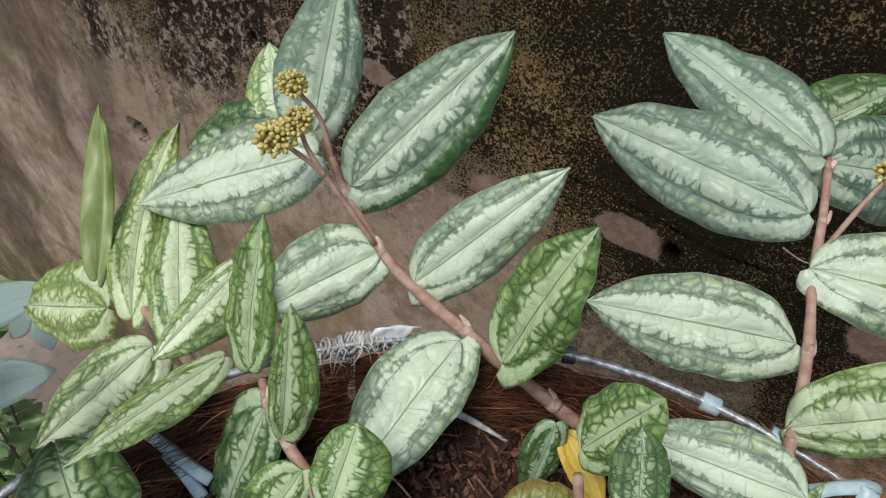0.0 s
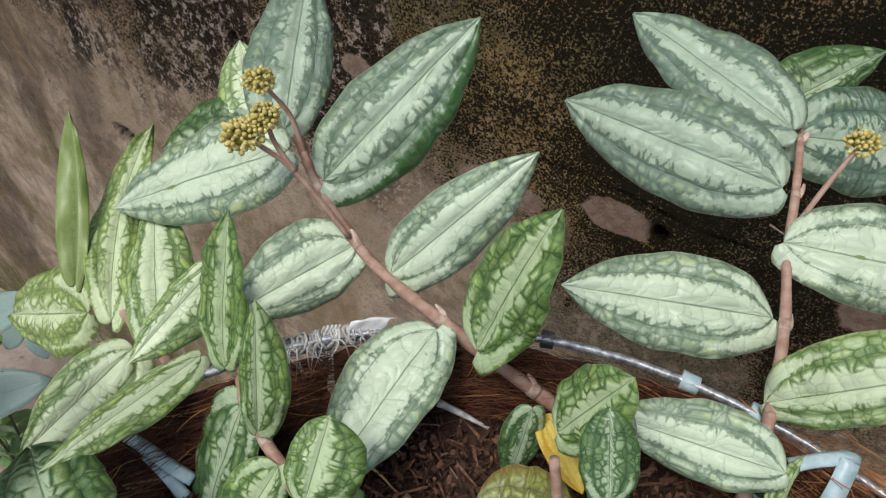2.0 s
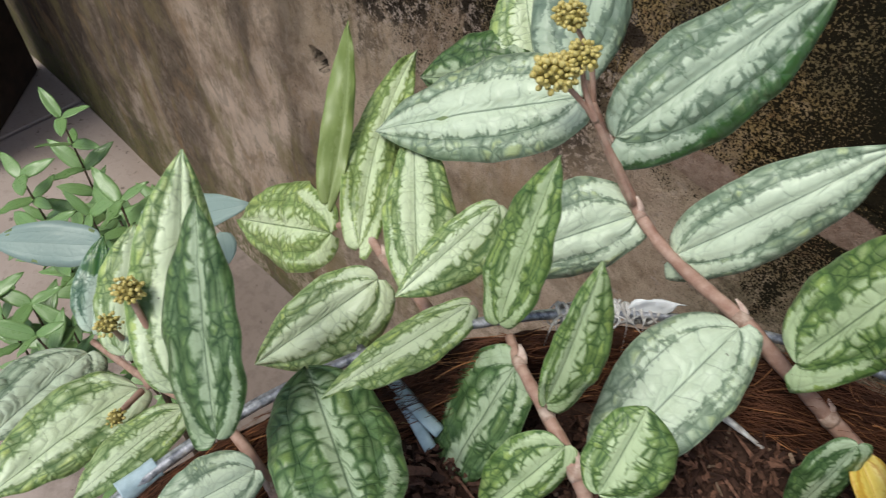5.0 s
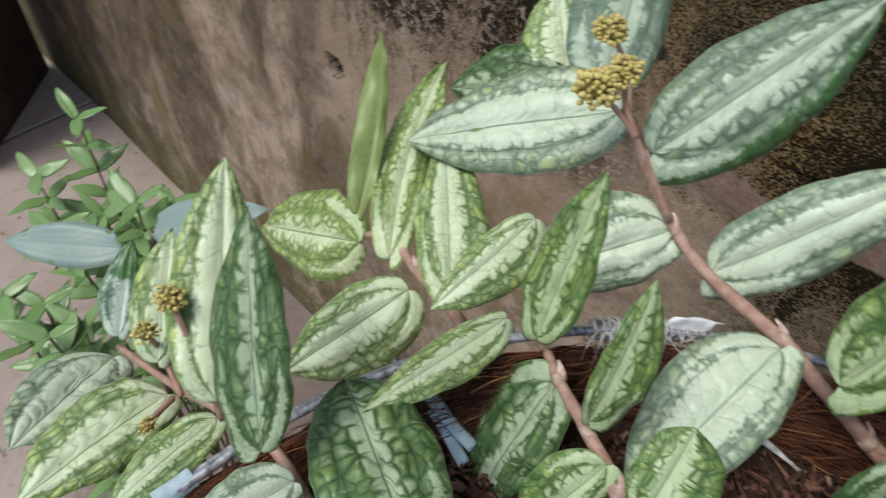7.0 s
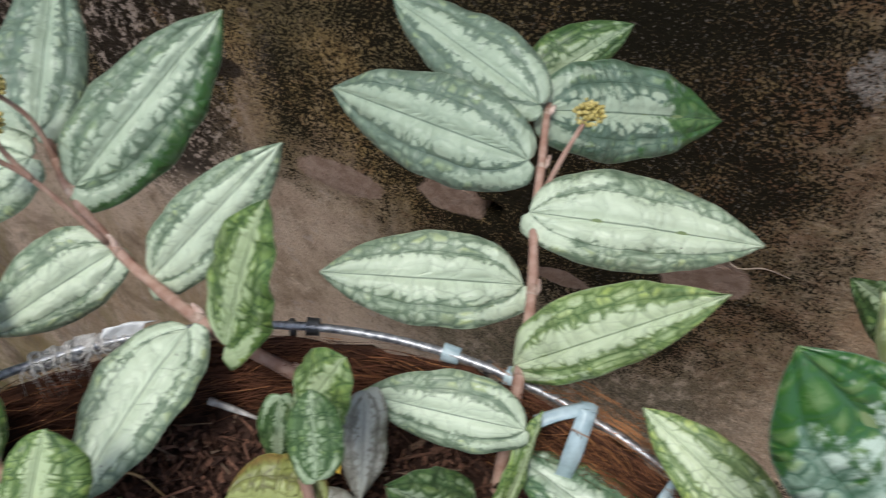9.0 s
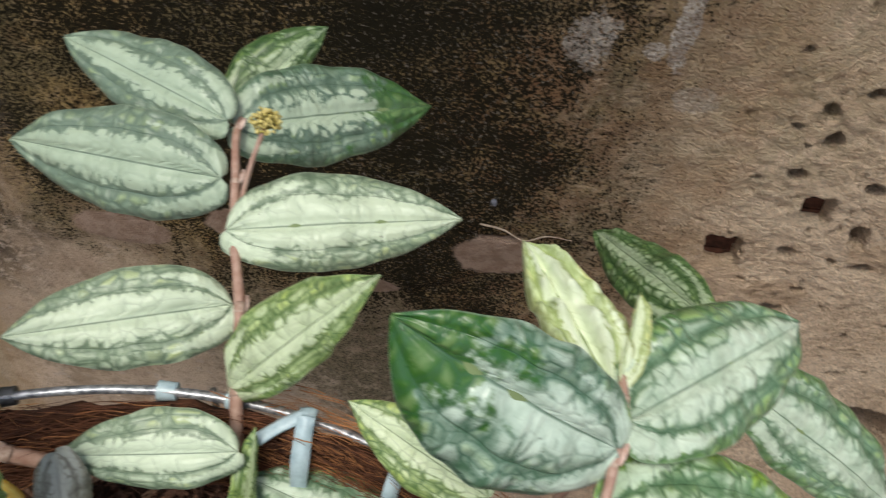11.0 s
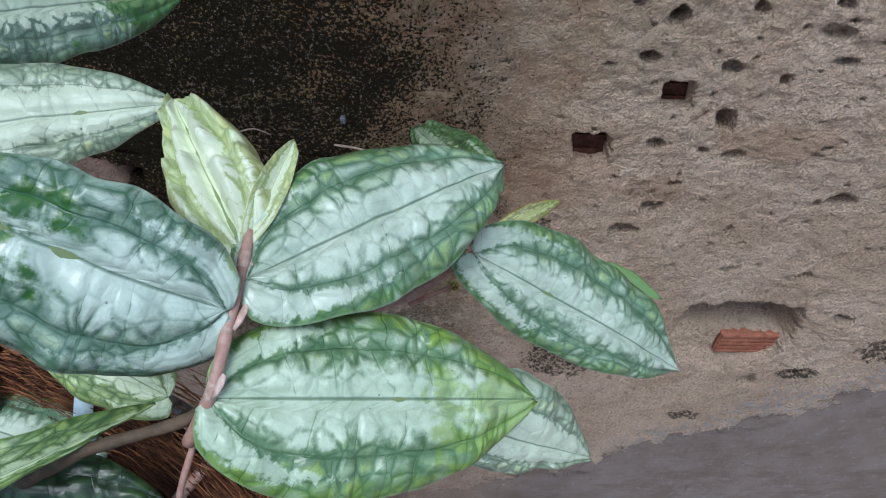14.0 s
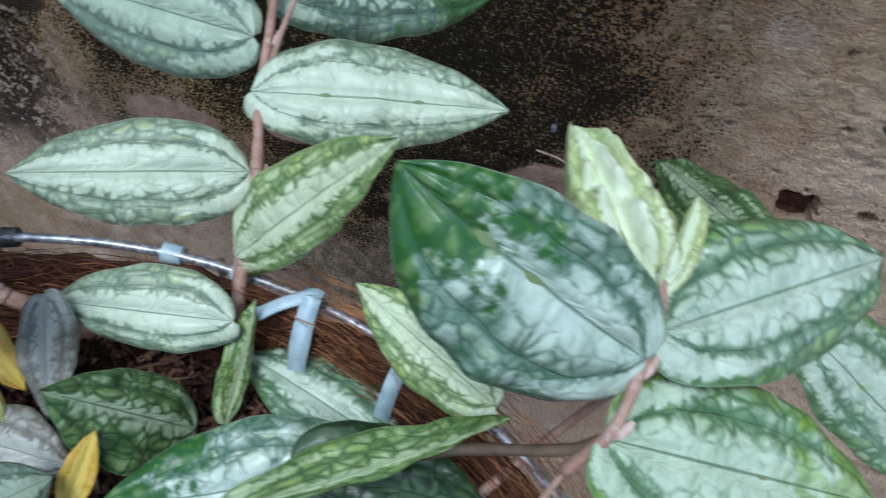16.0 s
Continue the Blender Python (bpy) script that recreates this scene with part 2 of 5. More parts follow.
LEAF = {
    "silver": leaf_material("leaf_silver", (0.64, 0.74, 0.56), (0.36, 0.45, 0.315), (0.09, 0.15, 0.09), (0.22, 0.30, 0.20), (0.50, 0.59, 0.29), 0.47, 0.72, soft=0.06, net=0.6),
    "slate": leaf_material("leaf_slate", (0.44, 0.54, 0.405), (0.20, 0.275, 0.20), (0.10, 0.155, 0.115), (0.17, 0.24, 0.18), (0.32, 0.41, 0.23), 0.37, 0.45, 0.42, net=0.35),
    "edged": leaf_material("leaf_edged", (0.48, 0.58, 0.43), (0.25, 0.33, 0.235), (0.09, 0.15, 0.085), (0.045, 0.13, 0.025), (0.24, 0.34, 0.14), 0.34, 0.42, 0.42, edge=0.95, side=1.0, soft=0.07),
    "tipped": leaf_material("leaf_tipped", (0.46, 0.56, 0.42), (0.17, 0.25, 0.19), (0.06, 0.11, 0.07), (0.040, 0.13, 0.02), (0.22, 0.33, 0.12), 0.24, 0.36, 0.42, tip=0.9, edge=0.4),
    "blue": leaf_material("leaf_blue", (0.60, 0.72, 0.61), (0.25, 0.36, 0.28), (0.05, 0.125, 0.07), (0.030, 0.125, 0.010), (0.34, 0.47, 0.20), 0.40, 0.80, 0.32, tip=0.97, edge=0.2, soft=0.16, net=0.8, cloud=0.45),
    "glossy": leaf_material("leaf_glossy", (0.60, 0.71, 0.57), (0.22, 0.34, 0.22), (0.05, 0.12, 0.055), (0.10, 0.24, 0.03), (0.33, 0.48, 0.18), 0.36, 0.70, 0.34, edge=0.7, soft=0.16, cloud=0.4),
    "bright": leaf_material("leaf_bright", (0.58, 0.71, 0.53), (0.20, 0.33, 0.17), (0.045, 0.115, 0.045), (0.23, 0.38, 0.03), (0.36, 0.52, 0.13), 0.36, 0.80, 0.34, tip=0.6, edge=0.7, soft=0.14, net=0.62, cloud=0.3),
    "green": leaf_material("leaf_green", (0.52, 0.63, 0.37), (0.23, 0.345, 0.105), (0.045, 0.10, 0.03), (0.08, 0.18, 0.03), (0.36, 0.47, 0.13), 0.24, 0.58, soft=0.10, net=0.9),
    "lime": leaf_material("leaf_lime", (0.69, 0.79, 0.54), (0.37, 0.48, 0.21), (0.085, 0.16, 0.05), (0.26, 0.40, 0.08), (0.55, 0.66, 0.20), 0.40, 0.68, soft=0.09, net=0.85),
    "mossy": leaf_material("leaf_mossy", (0.64, 0.74, 0.46), (0.35, 0.46, 0.15), (0.10, 0.17, 0.045), (0.20, 0.31, 0.05), (0.50, 0.60, 0.18), 0.26, 0.75, soft=0.10, net=0.7),
    "dark": leaf_material("leaf_dark", (0.43, 0.53, 0.35), (0.13, 0.22, 0.08), (0.025, 0.065, 0.02), (0.045, 0.12, 0.025), (0.22, 0.32, 0.10), 0.22, 0.48, soft=0.12, net=0.9),
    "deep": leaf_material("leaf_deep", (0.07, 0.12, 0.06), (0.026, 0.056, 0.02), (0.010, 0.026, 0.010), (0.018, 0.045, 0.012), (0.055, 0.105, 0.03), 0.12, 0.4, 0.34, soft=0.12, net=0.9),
    "plain": leaf_material("leaf_plain", (0.28, 0.35, 0.13), (0.23, 0.30, 0.09), (0.20, 0.27, 0.075), (0.21, 0.28, 0.08), (0.24, 0.31, 0.095), 0.16, 0.4, net=0.0),
    "old": leaf_material("leaf_old", (0.40, 0.45, 0.17), (0.26, 0.29, 0.075), (0.10, 0.10, 0.028), (0.28, 0.15, 0.05), (0.34, 0.36, 0.09), 0.26, 0.5, edge=0.85, net=0.8),
    "young": leaf_material("leaf_young", (0.76, 0.84, 0.64), (0.58, 0.68, 0.38), (0.26, 0.34, 0.10), (0.46, 0.44, 0.14), (0.66, 0.70, 0.30), 0.42, 0.7, net=0.6),
    "yellow": leaf_material("leaf_yellow", (0.68, 0.54, 0.12), (0.62, 0.42, 0.06), (0.46, 0.24, 0.03), (0.56, 0.33, 0.04), (0.60, 0.45, 0.08), 0.5, 0.5, net=0.3),
    "sage": leaf_material("leaf_sage", (0.26, 0.35, 0.32), (0.24, 0.33, 0.30), (0.19, 0.28, 0.24), (0.22, 0.30, 0.26), (0.25, 0.34, 0.29), 1.5, 0.2, net=0.1),
    "herb": leaf_material("leaf_herb", (0.20, 0.33, 0.12), (0.13, 0.25, 0.07), (0.08, 0.17, 0.05), (0.12, 0.24, 0.06), (0.17, 0.30, 0.08), 1.5, 0.2, 0.32, net=0.1),
    "withered": leaf_material("leaf_withered", (0.46, 0.48, 0.43), (0.36, 0.36, 0.31), (0.12, 0.11, 0.09), (0.24, 0.22, 0.17), (0.40, 0.40, 0.33), 0.3, 0.5),
}


def under_material():
    m = Nodes("leaf_underside", 0.6, 0.3)
    n = m.noise(m.co.outputs["Object"], 120)
    m.bump(m.voronoi(m.co.outputs["Object"], 150).outputs["Distance"], 0.4)
    return m.colour(m.mix(n, (0.14, 0.20, 0.08), (0.26, 0.33, 0.16)))


UNDER = under_material()


def mottled(name, a, b, scale, rough=0.6, bump=0.3, spec=0.4, metal=0.0):
    m = Nodes(name, rough, spec)
    n = m.noise(m.add(m.co.outputs["Object"], m.math("MULTIPLY", m.info.outputs["Random"], 5.0)), scale, 6, 0.65)
    m.bump(n, bump)
    m.bsdf.inputs["Metallic"].default_value = metal
    m.put(m.bsdf.inputs["Roughness"], m.math("MULTIPLY_ADD", n, 0.3, rough - 0.15))
    return m.colour(m.mix(m.step(n, 0.3, 0.7), a, b))


STEM = mottled("stem_skin", (0.36, 0.20, 0.15), (0.52, 0.35, 0.28), 180, 0.5, 0.3)
WOODY = mottled("woody_stem", (0.06, 0.045, 0.028), (0.15, 0.105, 0.065), 160, 0.7, 0.5)
NODE = mottled("stem_scar", (0.34, 0.21, 0.16), (0.60, 0.46, 0.38), 300, 0.6, 0.3)
BRACT = mottled("papery_stipule", (0.50, 0.33, 0.27), (0.78, 0.62, 0.54), 300, 0.7, 0.4)
BUD = mottled("flower_bud", (0.44, 0.36, 0.09), (0.80, 0.68, 0.28), 420, 0.4, 0.2)
BUD_CORE = mottled("flower_core", (0.16, 0.13, 0.03), (0.26, 0.22, 0.06), 600, 0.7, 0.2)
WIRE = mottled("rim_tube", (0.16, 0.17, 0.20), (0.74, 0.75, 0.79), 330, 0.36, 0.15, 0.5, 0.55)
WRAP = mottled("pale_wrap", (0.36, 0.33, 0.31), (0.76, 0.75, 0.73), 260, 0.6, 0.5)
FILM = mottled("white_film", (0.66, 0.68, 0.70), (0.88, 0.89, 0.90), 90, 0.4, 0.3, 0.5)
STRAP = mottled("blue_strap", (0.34, 0.47, 0.53), (0.56, 0.70, 0.76), 120, 0.35, 0.25, 0.6)
COIR = mottled("coir", (0.018, 0.008, 0.005), (0.085, 0.035, 0.018), 300, 0.85, 1.0, 0.2)
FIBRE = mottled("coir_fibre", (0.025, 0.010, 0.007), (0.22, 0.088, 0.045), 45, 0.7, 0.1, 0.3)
# brighter copy of FIBRE, with the sun on the coir put into its colour
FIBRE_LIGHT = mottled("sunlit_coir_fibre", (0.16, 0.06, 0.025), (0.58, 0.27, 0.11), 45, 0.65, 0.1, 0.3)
STRAW = mottled("straw", (0.45, 0.28, 0.12), (0.62, 0.42, 0.2), 100, 0.6, 0.2)
SOIL = mottled("soil", (0.022, 0.012, 0.009), (0.08, 0.044, 0.032), 250, 0.9, 1.0, 0.2)


def chip_material():
    m = Nodes("bark_chip", 0.85, 0.25)
    isle = m.tree.nodes.new("ShaderNodeNewGeometry").outputs["Random Per Island"]
    n = m.noise(m.scaled(m.co.outputs["Object"], (500, 500, 500)), 1.0, 4, 0.7)
    col = m.mix(m.step(isle, 0.2, 1.0), (0.05, 0.025, 0.018), (0.24, 0.122, 0.082))
    col = m.mix(m.step(isle, 0.93, 0.97), col, (0.33, 0.23, 0.16))
    m.bump(n, 0.6, 0.001)
    return m.colour(m.mix(m.step(n, 0.35, 0.6, 0.55, 0.0), col, (0.02, 0.011, 0.008)))


CHIP = chip_material()
# darker copy of BRICK: the shade inside the broken holes is in its colour
SHADED_BRICK = mottled("shaded_brick", (0.035, 0.018, 0.012), (0.12, 0.05, 0.032), 110, 0.9, 1.0, 0.15)
BRICK = mottled("clay_brick", (0.20, 0.075, 0.045), (0.36, 0.15, 0.09), 120, 0.85, 1.0, 0.2)
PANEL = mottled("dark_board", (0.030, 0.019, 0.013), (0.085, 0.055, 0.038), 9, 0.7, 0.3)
IRON = mottled("basket_wire", (0.10, 0.10, 0.10), (0.25, 0.25, 0.25), 80, 0.5, 0.2, 0.5, 0.6)


def wall_material():
    m = Nodes("weathered_plaster", 0.9, 0.22)
    p = m.co.outputs["Object"]
    x, y, z = m.xyz(p)
    big = m.noise(p, 3.2, 5, 0.6)
    mid = m.noise(p, 14, 6, 0.65)
    fine = m.noise(p, 75, 6, 0.72)
    grit = m.noise(p, 420, 3, 0.75)
    sand = m.noise(p, 900, 2, 0.6)

    def patch(cx, cz, rx, rz, rag=0.9):
        a = m.math("MULTIPLY", m.math("SUBTRACT", x, cx), 1 / rx)
        b = m.math("MULTIPLY", m.math("SUBTRACT", z, cz), 1 / rz)
        d = m.math("SQRT", m.math("ADD", m.math("MULTIPLY", a, a), m.math("MULTIPLY", b, b)))
        return m.step(m.math("ADD", d, m.math("MULTIPLY_ADD", m.noise(p, 60, 5, 0.7), rag, -0.5 * rag)), 1.05, 0.9)

    # sound plaster: pinkish grey on one side, coarse and sandy on the other
    sandy = m.mix(m.step(mid, 0.32, 0.68), (0.72, 0.535, 0.375), (0.90, 0.705, 0.52))
    cavity = m.noise(p, 210, 5, 0.75)
    sandy = m.mix(m.step(m.noise(p, 8, 4, 0.6), 0.52, 0.72, 0.0, 0.5), sandy, (0.56, 0.39, 0.25))
    # relief shade painted in: hollows of the grain darker, crests paler
    sandy = m.mix(m.step(cavity, 0.32, 0.46, 0.6, 0.0), sandy, (0.22, 0.165, 0.12))
    sandy = m.mix(m.step(m.noise(p, 90, 5, 0.72), 0.30, 0.40, 0.4, 0.0), sandy, (0.16, 0.12, 0.088))
    sandy = m.mix(m.step(m.math("ADD", cavity, m.math("MULTIPLY_ADD", sand, 0.4, -0.2)), 0.56, 0.70, 0.0, 0.6), sandy, (0.80, 0.63, 0.47))
    pebble = m.noise(p, 300, 3, 0.75)
    # likewise for pebbles and knobs, the shade between them put into the colour
    sandy = m.mix(m.step(pebble, 0.34, 0.42, 0.5, 0.0), sandy, (0.24, 0.175, 0.12))
    sandy = m.mix(m.step(pebble, 0.55, 0.64, 0.0, 0.65), sandy, (0.93, 0.76, 0.59))
    knobs = m.voronoi(m.add(p, m.math("MULTIPLY", sand, 0.003)), 480, "F1", 1.0).outputs["Distance"]
    sandy = m.mix(m.step(knobs, 0.48, 0.80, 0.0, 0.40), sandy, (0.30, 0.22, 0.15))
    mossy = m.math("MULTIPLY", m.step(m.math("ABSOLUTE", m.math("SUBTRACT", x, 0.39)), 0.14, 0.03), m.step(m.math("MULTIPLY_ADD", mid, 0.15, z), 1.17, 1.28))
    sandy = m.mix(m.math("MULTIPLY", m.math("MULTIPLY", mossy, m.step(fine, 0.36, 0.60)), 0.45), sandy, (0.34, 0.29, 0.17))
    rusty = m.math("MULTIPLY", m.step(m.math("ABSOLUTE", m.math("SUBTRACT", x, 0.335)), 0.08, 0.02), m.step(m.noise(p, 22, 5, 0.7), 0.42, 0.60))
    sandy = m.mix(m.math("MULTIPLY", rusty, 0.35), sandy, (0.50, 0.30, 0.17))
    pink = m.mix(m.step(mid, 0.32, 0.68), (0.46, 0.34, 0.25), (0.68, 0.54, 0.42))
    pink = m.mix(m.step(big, 0.45, 0.7, 0.0, 0.5), pink, (0.50, 0.385, 0.25))
    pink = m.mix(m.step(fine, 0.36, 0.48, 0.4, 0.0), pink, (0.24, 0.165, 0.115))
    pink = m.mix(m.math("MULTIPLY", m.step(m.noise(p, 8, 6, 0.72, 0.5), 0.50, 0.62), 0.55), pink, (0.20, 0.135, 0.08))
    pink = m.mix(m.step(grit, 0.36, 0.44, 0.55, 0.0), pink, (0.12, 0.085, 0.06))
    pink = m.mix(m.step(m.noise(p, 55, 5, 0.7), 0.58, 0.66, 0.0, 0.4), pink, (0.52, 0.44, 0.39))
    side = m.step(m.math("ADD", x, m.math("MULTIPLY", mid, 0.3)), 0.2, 0.5)
    col = m.mix(side, pink, sandy)
    # smooth grey skim low down on the sandy side, with a broken lip
    level = m.math("SUBTRACT", m.math("MULTIPLY_ADD", mid, 0.22, m.math("MULTIPLY_ADD", fine, 0.08, z)), m.math("MULTIPLY", x, 0.62))
    skim = m.math("MULTIPLY", m.step(level, 0.350, 0.335), m.step(x, 0.2, 0.5))
    grey = m.mix(m.step(mid, 0.3, 0.7), (0.25, 0.20, 0.165), (0.34, 0.285, 0.245))
    grey = m.mix(m.step(fine, 0.55, 0.66, 0.0, 0.6), grey, (0.42, 0.37, 0.335))
    grey = m.mix(m.step(m.noise(m.scaled(p, (9, 1, 26)), 1.0, 6, 0.7), 0.5, 0.66, 0.0, 0.55), grey, (0.20, 0.155, 0.125))
    grey = m.mix(m.step(m.noise(p, 95, 4, 0.7), 0.66, 0.71, 0.0, 0.8), grey, (0.08, 0.06, 0.045))
    col = m.mix(skim, col, grey)
    pale = m.math("MULTIPLY", m.step(m.math("ABSOLUTE", m.math("SUBTRACT", level, 0.375)), 0.055, 0.01), m.step(fine, 0.46, 0.58))
    col = m.mix(m.math("MULTIPLY", m.math("MULTIPLY", pale, m.step(x, 0.50, 0.60)), 0.75), col, (0.52, 0.48, 0.45))
    # broad rain streaks on the far stretch, soft edged, with pocks and rust
    bend = m.math("MULTIPLY_ADD", m.noise(p, 5, 4, 0.6), 0.10, -0.05)
    lean = m.tree.nodes.new("ShaderNodeCombineXYZ")
    m.put(lean.inputs[0], m.math("ADD", x, bend))
    m.put(lean.inputs[1], y)
    m.put(lean.inputs[2], z)
    st = m.noise(m.scaled(lean.outputs[0], (6.0, 1, 1.9)), 1.0, 5, 0.55, 0.5)
    st2 = m.noise(m.scaled(lean.outputs[0], (16, 1, 5.0)), 1.0, 6, 0.7, 0.9)
    west = m.step(m.math("ADD", x, m.math("MULTIPLY", big, 0.5)), -0.2, -0.6)
    streak = m.math("MULTIPLY", m.step(m.math("ADD", st, m.math("MULTIPLY_ADD", fine, 0.10, -0.05)), 0.48, 0.58), west)
    pinker = m.math("MULTIPLY", m.math("MULTIPLY", m.step(st, 0.50, 0.40), west), m.step(mid, 0.35, 0.6))
    col = m.mix(m.math("MULTIPLY", pinker, 0.8), col, (0.76, 0.61, 0.49))
    col = m.mix(m.math("MULTIPLY", streak, m.step(fine, 0.3, 0.6, 0.85, 0.65)), col, (0.085, 0.063, 0.044))
    col = m.mix(m.math("MULTIPLY", m.math("MULTIPLY", m.step(st2, 0.56, 0.66), west), 0.25), col, (0.50, 0.41, 0.34))
    col = m.mix(m.math("MULTIPLY", m.math("MULTIPLY", m.step(st2, 0.44, 0.36), west), 0.3), col, (0.13, 0.095, 0.062))
    pocks = m.math("MULTIPLY", m.step(m.noise(p, 110, 4, 0.7), 0.62, 0.67), m.step(m.noise(m.scaled(p, (12, 1, 4)), 1.0, 4, 0.6), 0.45, 0.58))
    col = m.mix(m.math("MULTIPLY", m.math("MULTIPLY", pocks, west), 0.8), col, (0.05, 0.036, 0.026))
    # darker again towards the far left end, in two ragged steps
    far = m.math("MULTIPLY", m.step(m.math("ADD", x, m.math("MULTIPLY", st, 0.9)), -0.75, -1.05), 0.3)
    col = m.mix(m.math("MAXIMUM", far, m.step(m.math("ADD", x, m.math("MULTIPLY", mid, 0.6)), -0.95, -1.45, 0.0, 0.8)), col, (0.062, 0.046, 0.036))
    rust = m.math("MULTIPLY", m.step(m.noise(m.scaled(p, (11, 1, 4)), 1.0, 5, 0.7, 0.5), 0.53, 0.66), m.step(x, -0.1, -0.4))
    col = m.mix(m.math("MULTIPLY", rust, 0.5), col, (0.40, 0.26, 0.13))
    blot = m.noise(m.scaled(lean.outputs[0], (24, 1, 17)), 1.0, 5, 0.66, 1.0)
    col = m.mix(m.math("MULTIPLY", m.math("MULTIPLY", m.step(blot, 0.54, 0.62), m.step(x, -0.2, -0.5)), 0.35), col, (0.15, 0.11, 0.07))
    col = m.mix(m.math("MULTIPLY", m.math("MULTIPLY", m.step(blot, 0.44, 0.34), m.step(x, -0.2, -0.5)), 0.28), col, (0.50, 0.40, 0.33))
    greenish = m.math("MULTIPLY", m.step(m.noise(m.scaled(p, (10, 1, 4)), 1.0, 5, 0.7), 0.50, 0.64), m.step(x, -0.25, -0.5))
    col = m.mix(m.math("MULTIPLY", greenish, 0.6), col, (0.27, 0.22, 0.10))
    # green algae along the damp foot
    foot = m.math("MULTIPLY", m.step(m.math("MULTIPLY_ADD", mid, 0.5, z), 0.52, 0.34), m.step(fine, 0.38, 0.56))
    col = m.mix(m.math("MULTIPLY", m.math("MULTIPLY", foot, m.step(x, -0.2, -0.6)), 0.8), col, (0.15, 0.145, 0.055))
    # olive film below the crust
    film = m.math("MULTIPLY", m.step(m.math("ADD", z, m.math("MULTIPLY_ADD", mid, 0.25, m.math("MULTIPLY", x, 0.25))), 0.84, 0.98), m.step(m.math("ABSOLUTE", m.math("SUBTRACT", x, 0.11)), 0.27, 0.15))
    film = m.math("MULTIPLY", film, m.step(fine, 0.66, 0.45, 0.35, 1.0))
    col = m.mix(m.math("MULTIPLY", film, 0.85), col, m.mix(m.step(grit, 0.42, 0.56), (0.045, 0.039, 0.022), (0.20, 0.168, 0.10)))
    # crust of algae and lichen: ochre-brown ground, thick with black specks
    run = m.noise(m.scaled(p, (11, 1, 2.4)), 1.0, 6, 0.62, 0.3)
    low = m.math("MULTIPLY_ADD", m.step(x, -0.16, 0.04), -0.085, 1.005)
    high = m.math("ADD", z, m.math("MULTIPLY_ADD", mid, 0.20, m.math("MULTIPLY_ADD", run, 0.40, -0.30)))
    edge = m.math("ADD", x, m.math("MULTIPLY_ADD", fine, 0.16, m.math("MULTIPLY", mid, 0.24)))
    ends = m.step(m.math("ADD", x, m.math("MULTIPLY_ADD", fine, 0.10, m.math("MULTIPLY", mid, 0.24))), 0.60, 0.36)
    crust = m.math("MULTIPLY", m.step(m.math("SUBTRACT", high, low), -0.06, 0.07), ends)
    ground = m.mix(m.step(m.noise(p, 180, 4, 0.75), 0.42, 0.58), (0.15, 0.097, 0.038), (0.40, 0.28, 0.12))
    ground = m.mix(m.step(m.noise(p, 70, 4, 0.7), 0.50, 0.62, 0.0, 0.7), ground, (0.48, 0.35, 0.20))
    ground = m.mix(m.step(m.noise(p, 45, 4, 0.7), 0.56, 0.66, 0.0, 0.7), ground, (0.24, 0.105, 0.045))
    ground = m.mix(m.math("MULTIPLY", m.step(x, -0.2, -0.5), 0.6), ground, (0.30, 0.215, 0.155))
    olive = m.step(m.noise(p, 7, 4, 0.6), 0.5, 0.62, 0.0, 0.6)
    ground = m.mix(olive, ground, (0.13, 0.115, 0.06))
    sooty = m.math("MULTIPLY", m.step(m.math("ADD", x, m.math("MULTIPLY", mid, 0.2)), 0.06, 0.24), m.step(m.noise(p, 120, 5, 0.8), 0.56, 0.50))
    ground = m.mix(m.math("MULTIPLY", sooty, 0.35), ground, (0.013, 0.010, 0.007))
    ground = m.mix(m.math("MULTIPLY", m.step(x, 0.10, 0.24), m.step(m.noise(p, 38, 5, 0.7), 0.42, 0.60, 0.1, 0.75)), ground, (0.24, 0.12, 0.06))
    col = m.mix(m.math("MULTIPLY", crust, m.step(fine, 0.2, 0.4, 0.8, 1.0)), col, ground)
    grains = m.noise(p, 430, 3, 0.65)
    dots = m.math("SUBTRACT", 1.0, grains)
    # brown fringe of the crust, with relief shade painted into its hollows
    fringe = m.math("MULTIPLY", m.step(edge, 0.56, 0.44), m.step(m.math("SUBTRACT", high, low), -0.10, 0.07))
    col = m.mix(m.math("MULTIPLY", m.math("MULTIPLY", fringe, m.math("SUBTRACT", 1.0, crust)), m.step(cavity, 0.56, 0.42, 0.0, 0.7)), col, (0.20, 0.125, 0.07))
    wider = m.math("MULTIPLY", m.step(m.math("SUBTRACT", high, low), -0.10, 0.07), m.step(edge, 0.64, 0.36))
    patchy = m.math("MULTIPLY_ADD", m.noise(p, 15, 5, 0.65), 0.9, -0.45)
    need = m.math("MULTIPLY_ADD", wider, -0.27, 0.75)
    need = m.math("SUBTRACT", need, m.math("MULTIPLY", m.math("MULTIPLY", m.step(x, -0.17, 0.02), m.step(edge, 0.61, 0.38)), 0.085))
    need = m.math("SUBTRACT", need, m.math("MULTIPLY", patchy, 0.50))
    black = m.math("MULTIPLY", m.step(m.math("SUBTRACT", dots, need), -0.012, 0.012), m.step(wider, 0.02, 0.25))
    col = m.mix(m.math("MULTIPLY", black, 0.97), col, (0.019, 0.017, 0.011))
    # black growth in runs on the pink side
    zone = m.math("MULTIPLY", m.step(m.math("ABSOLUTE", m.math("ADD", x, 0.52)), 0.34, 0.22), m.step(m.math("MULTIPLY_ADD", mid, 0.34, z), 1.03, 1.17))
    speck = m.noise(p, 120, 5, 0.78)
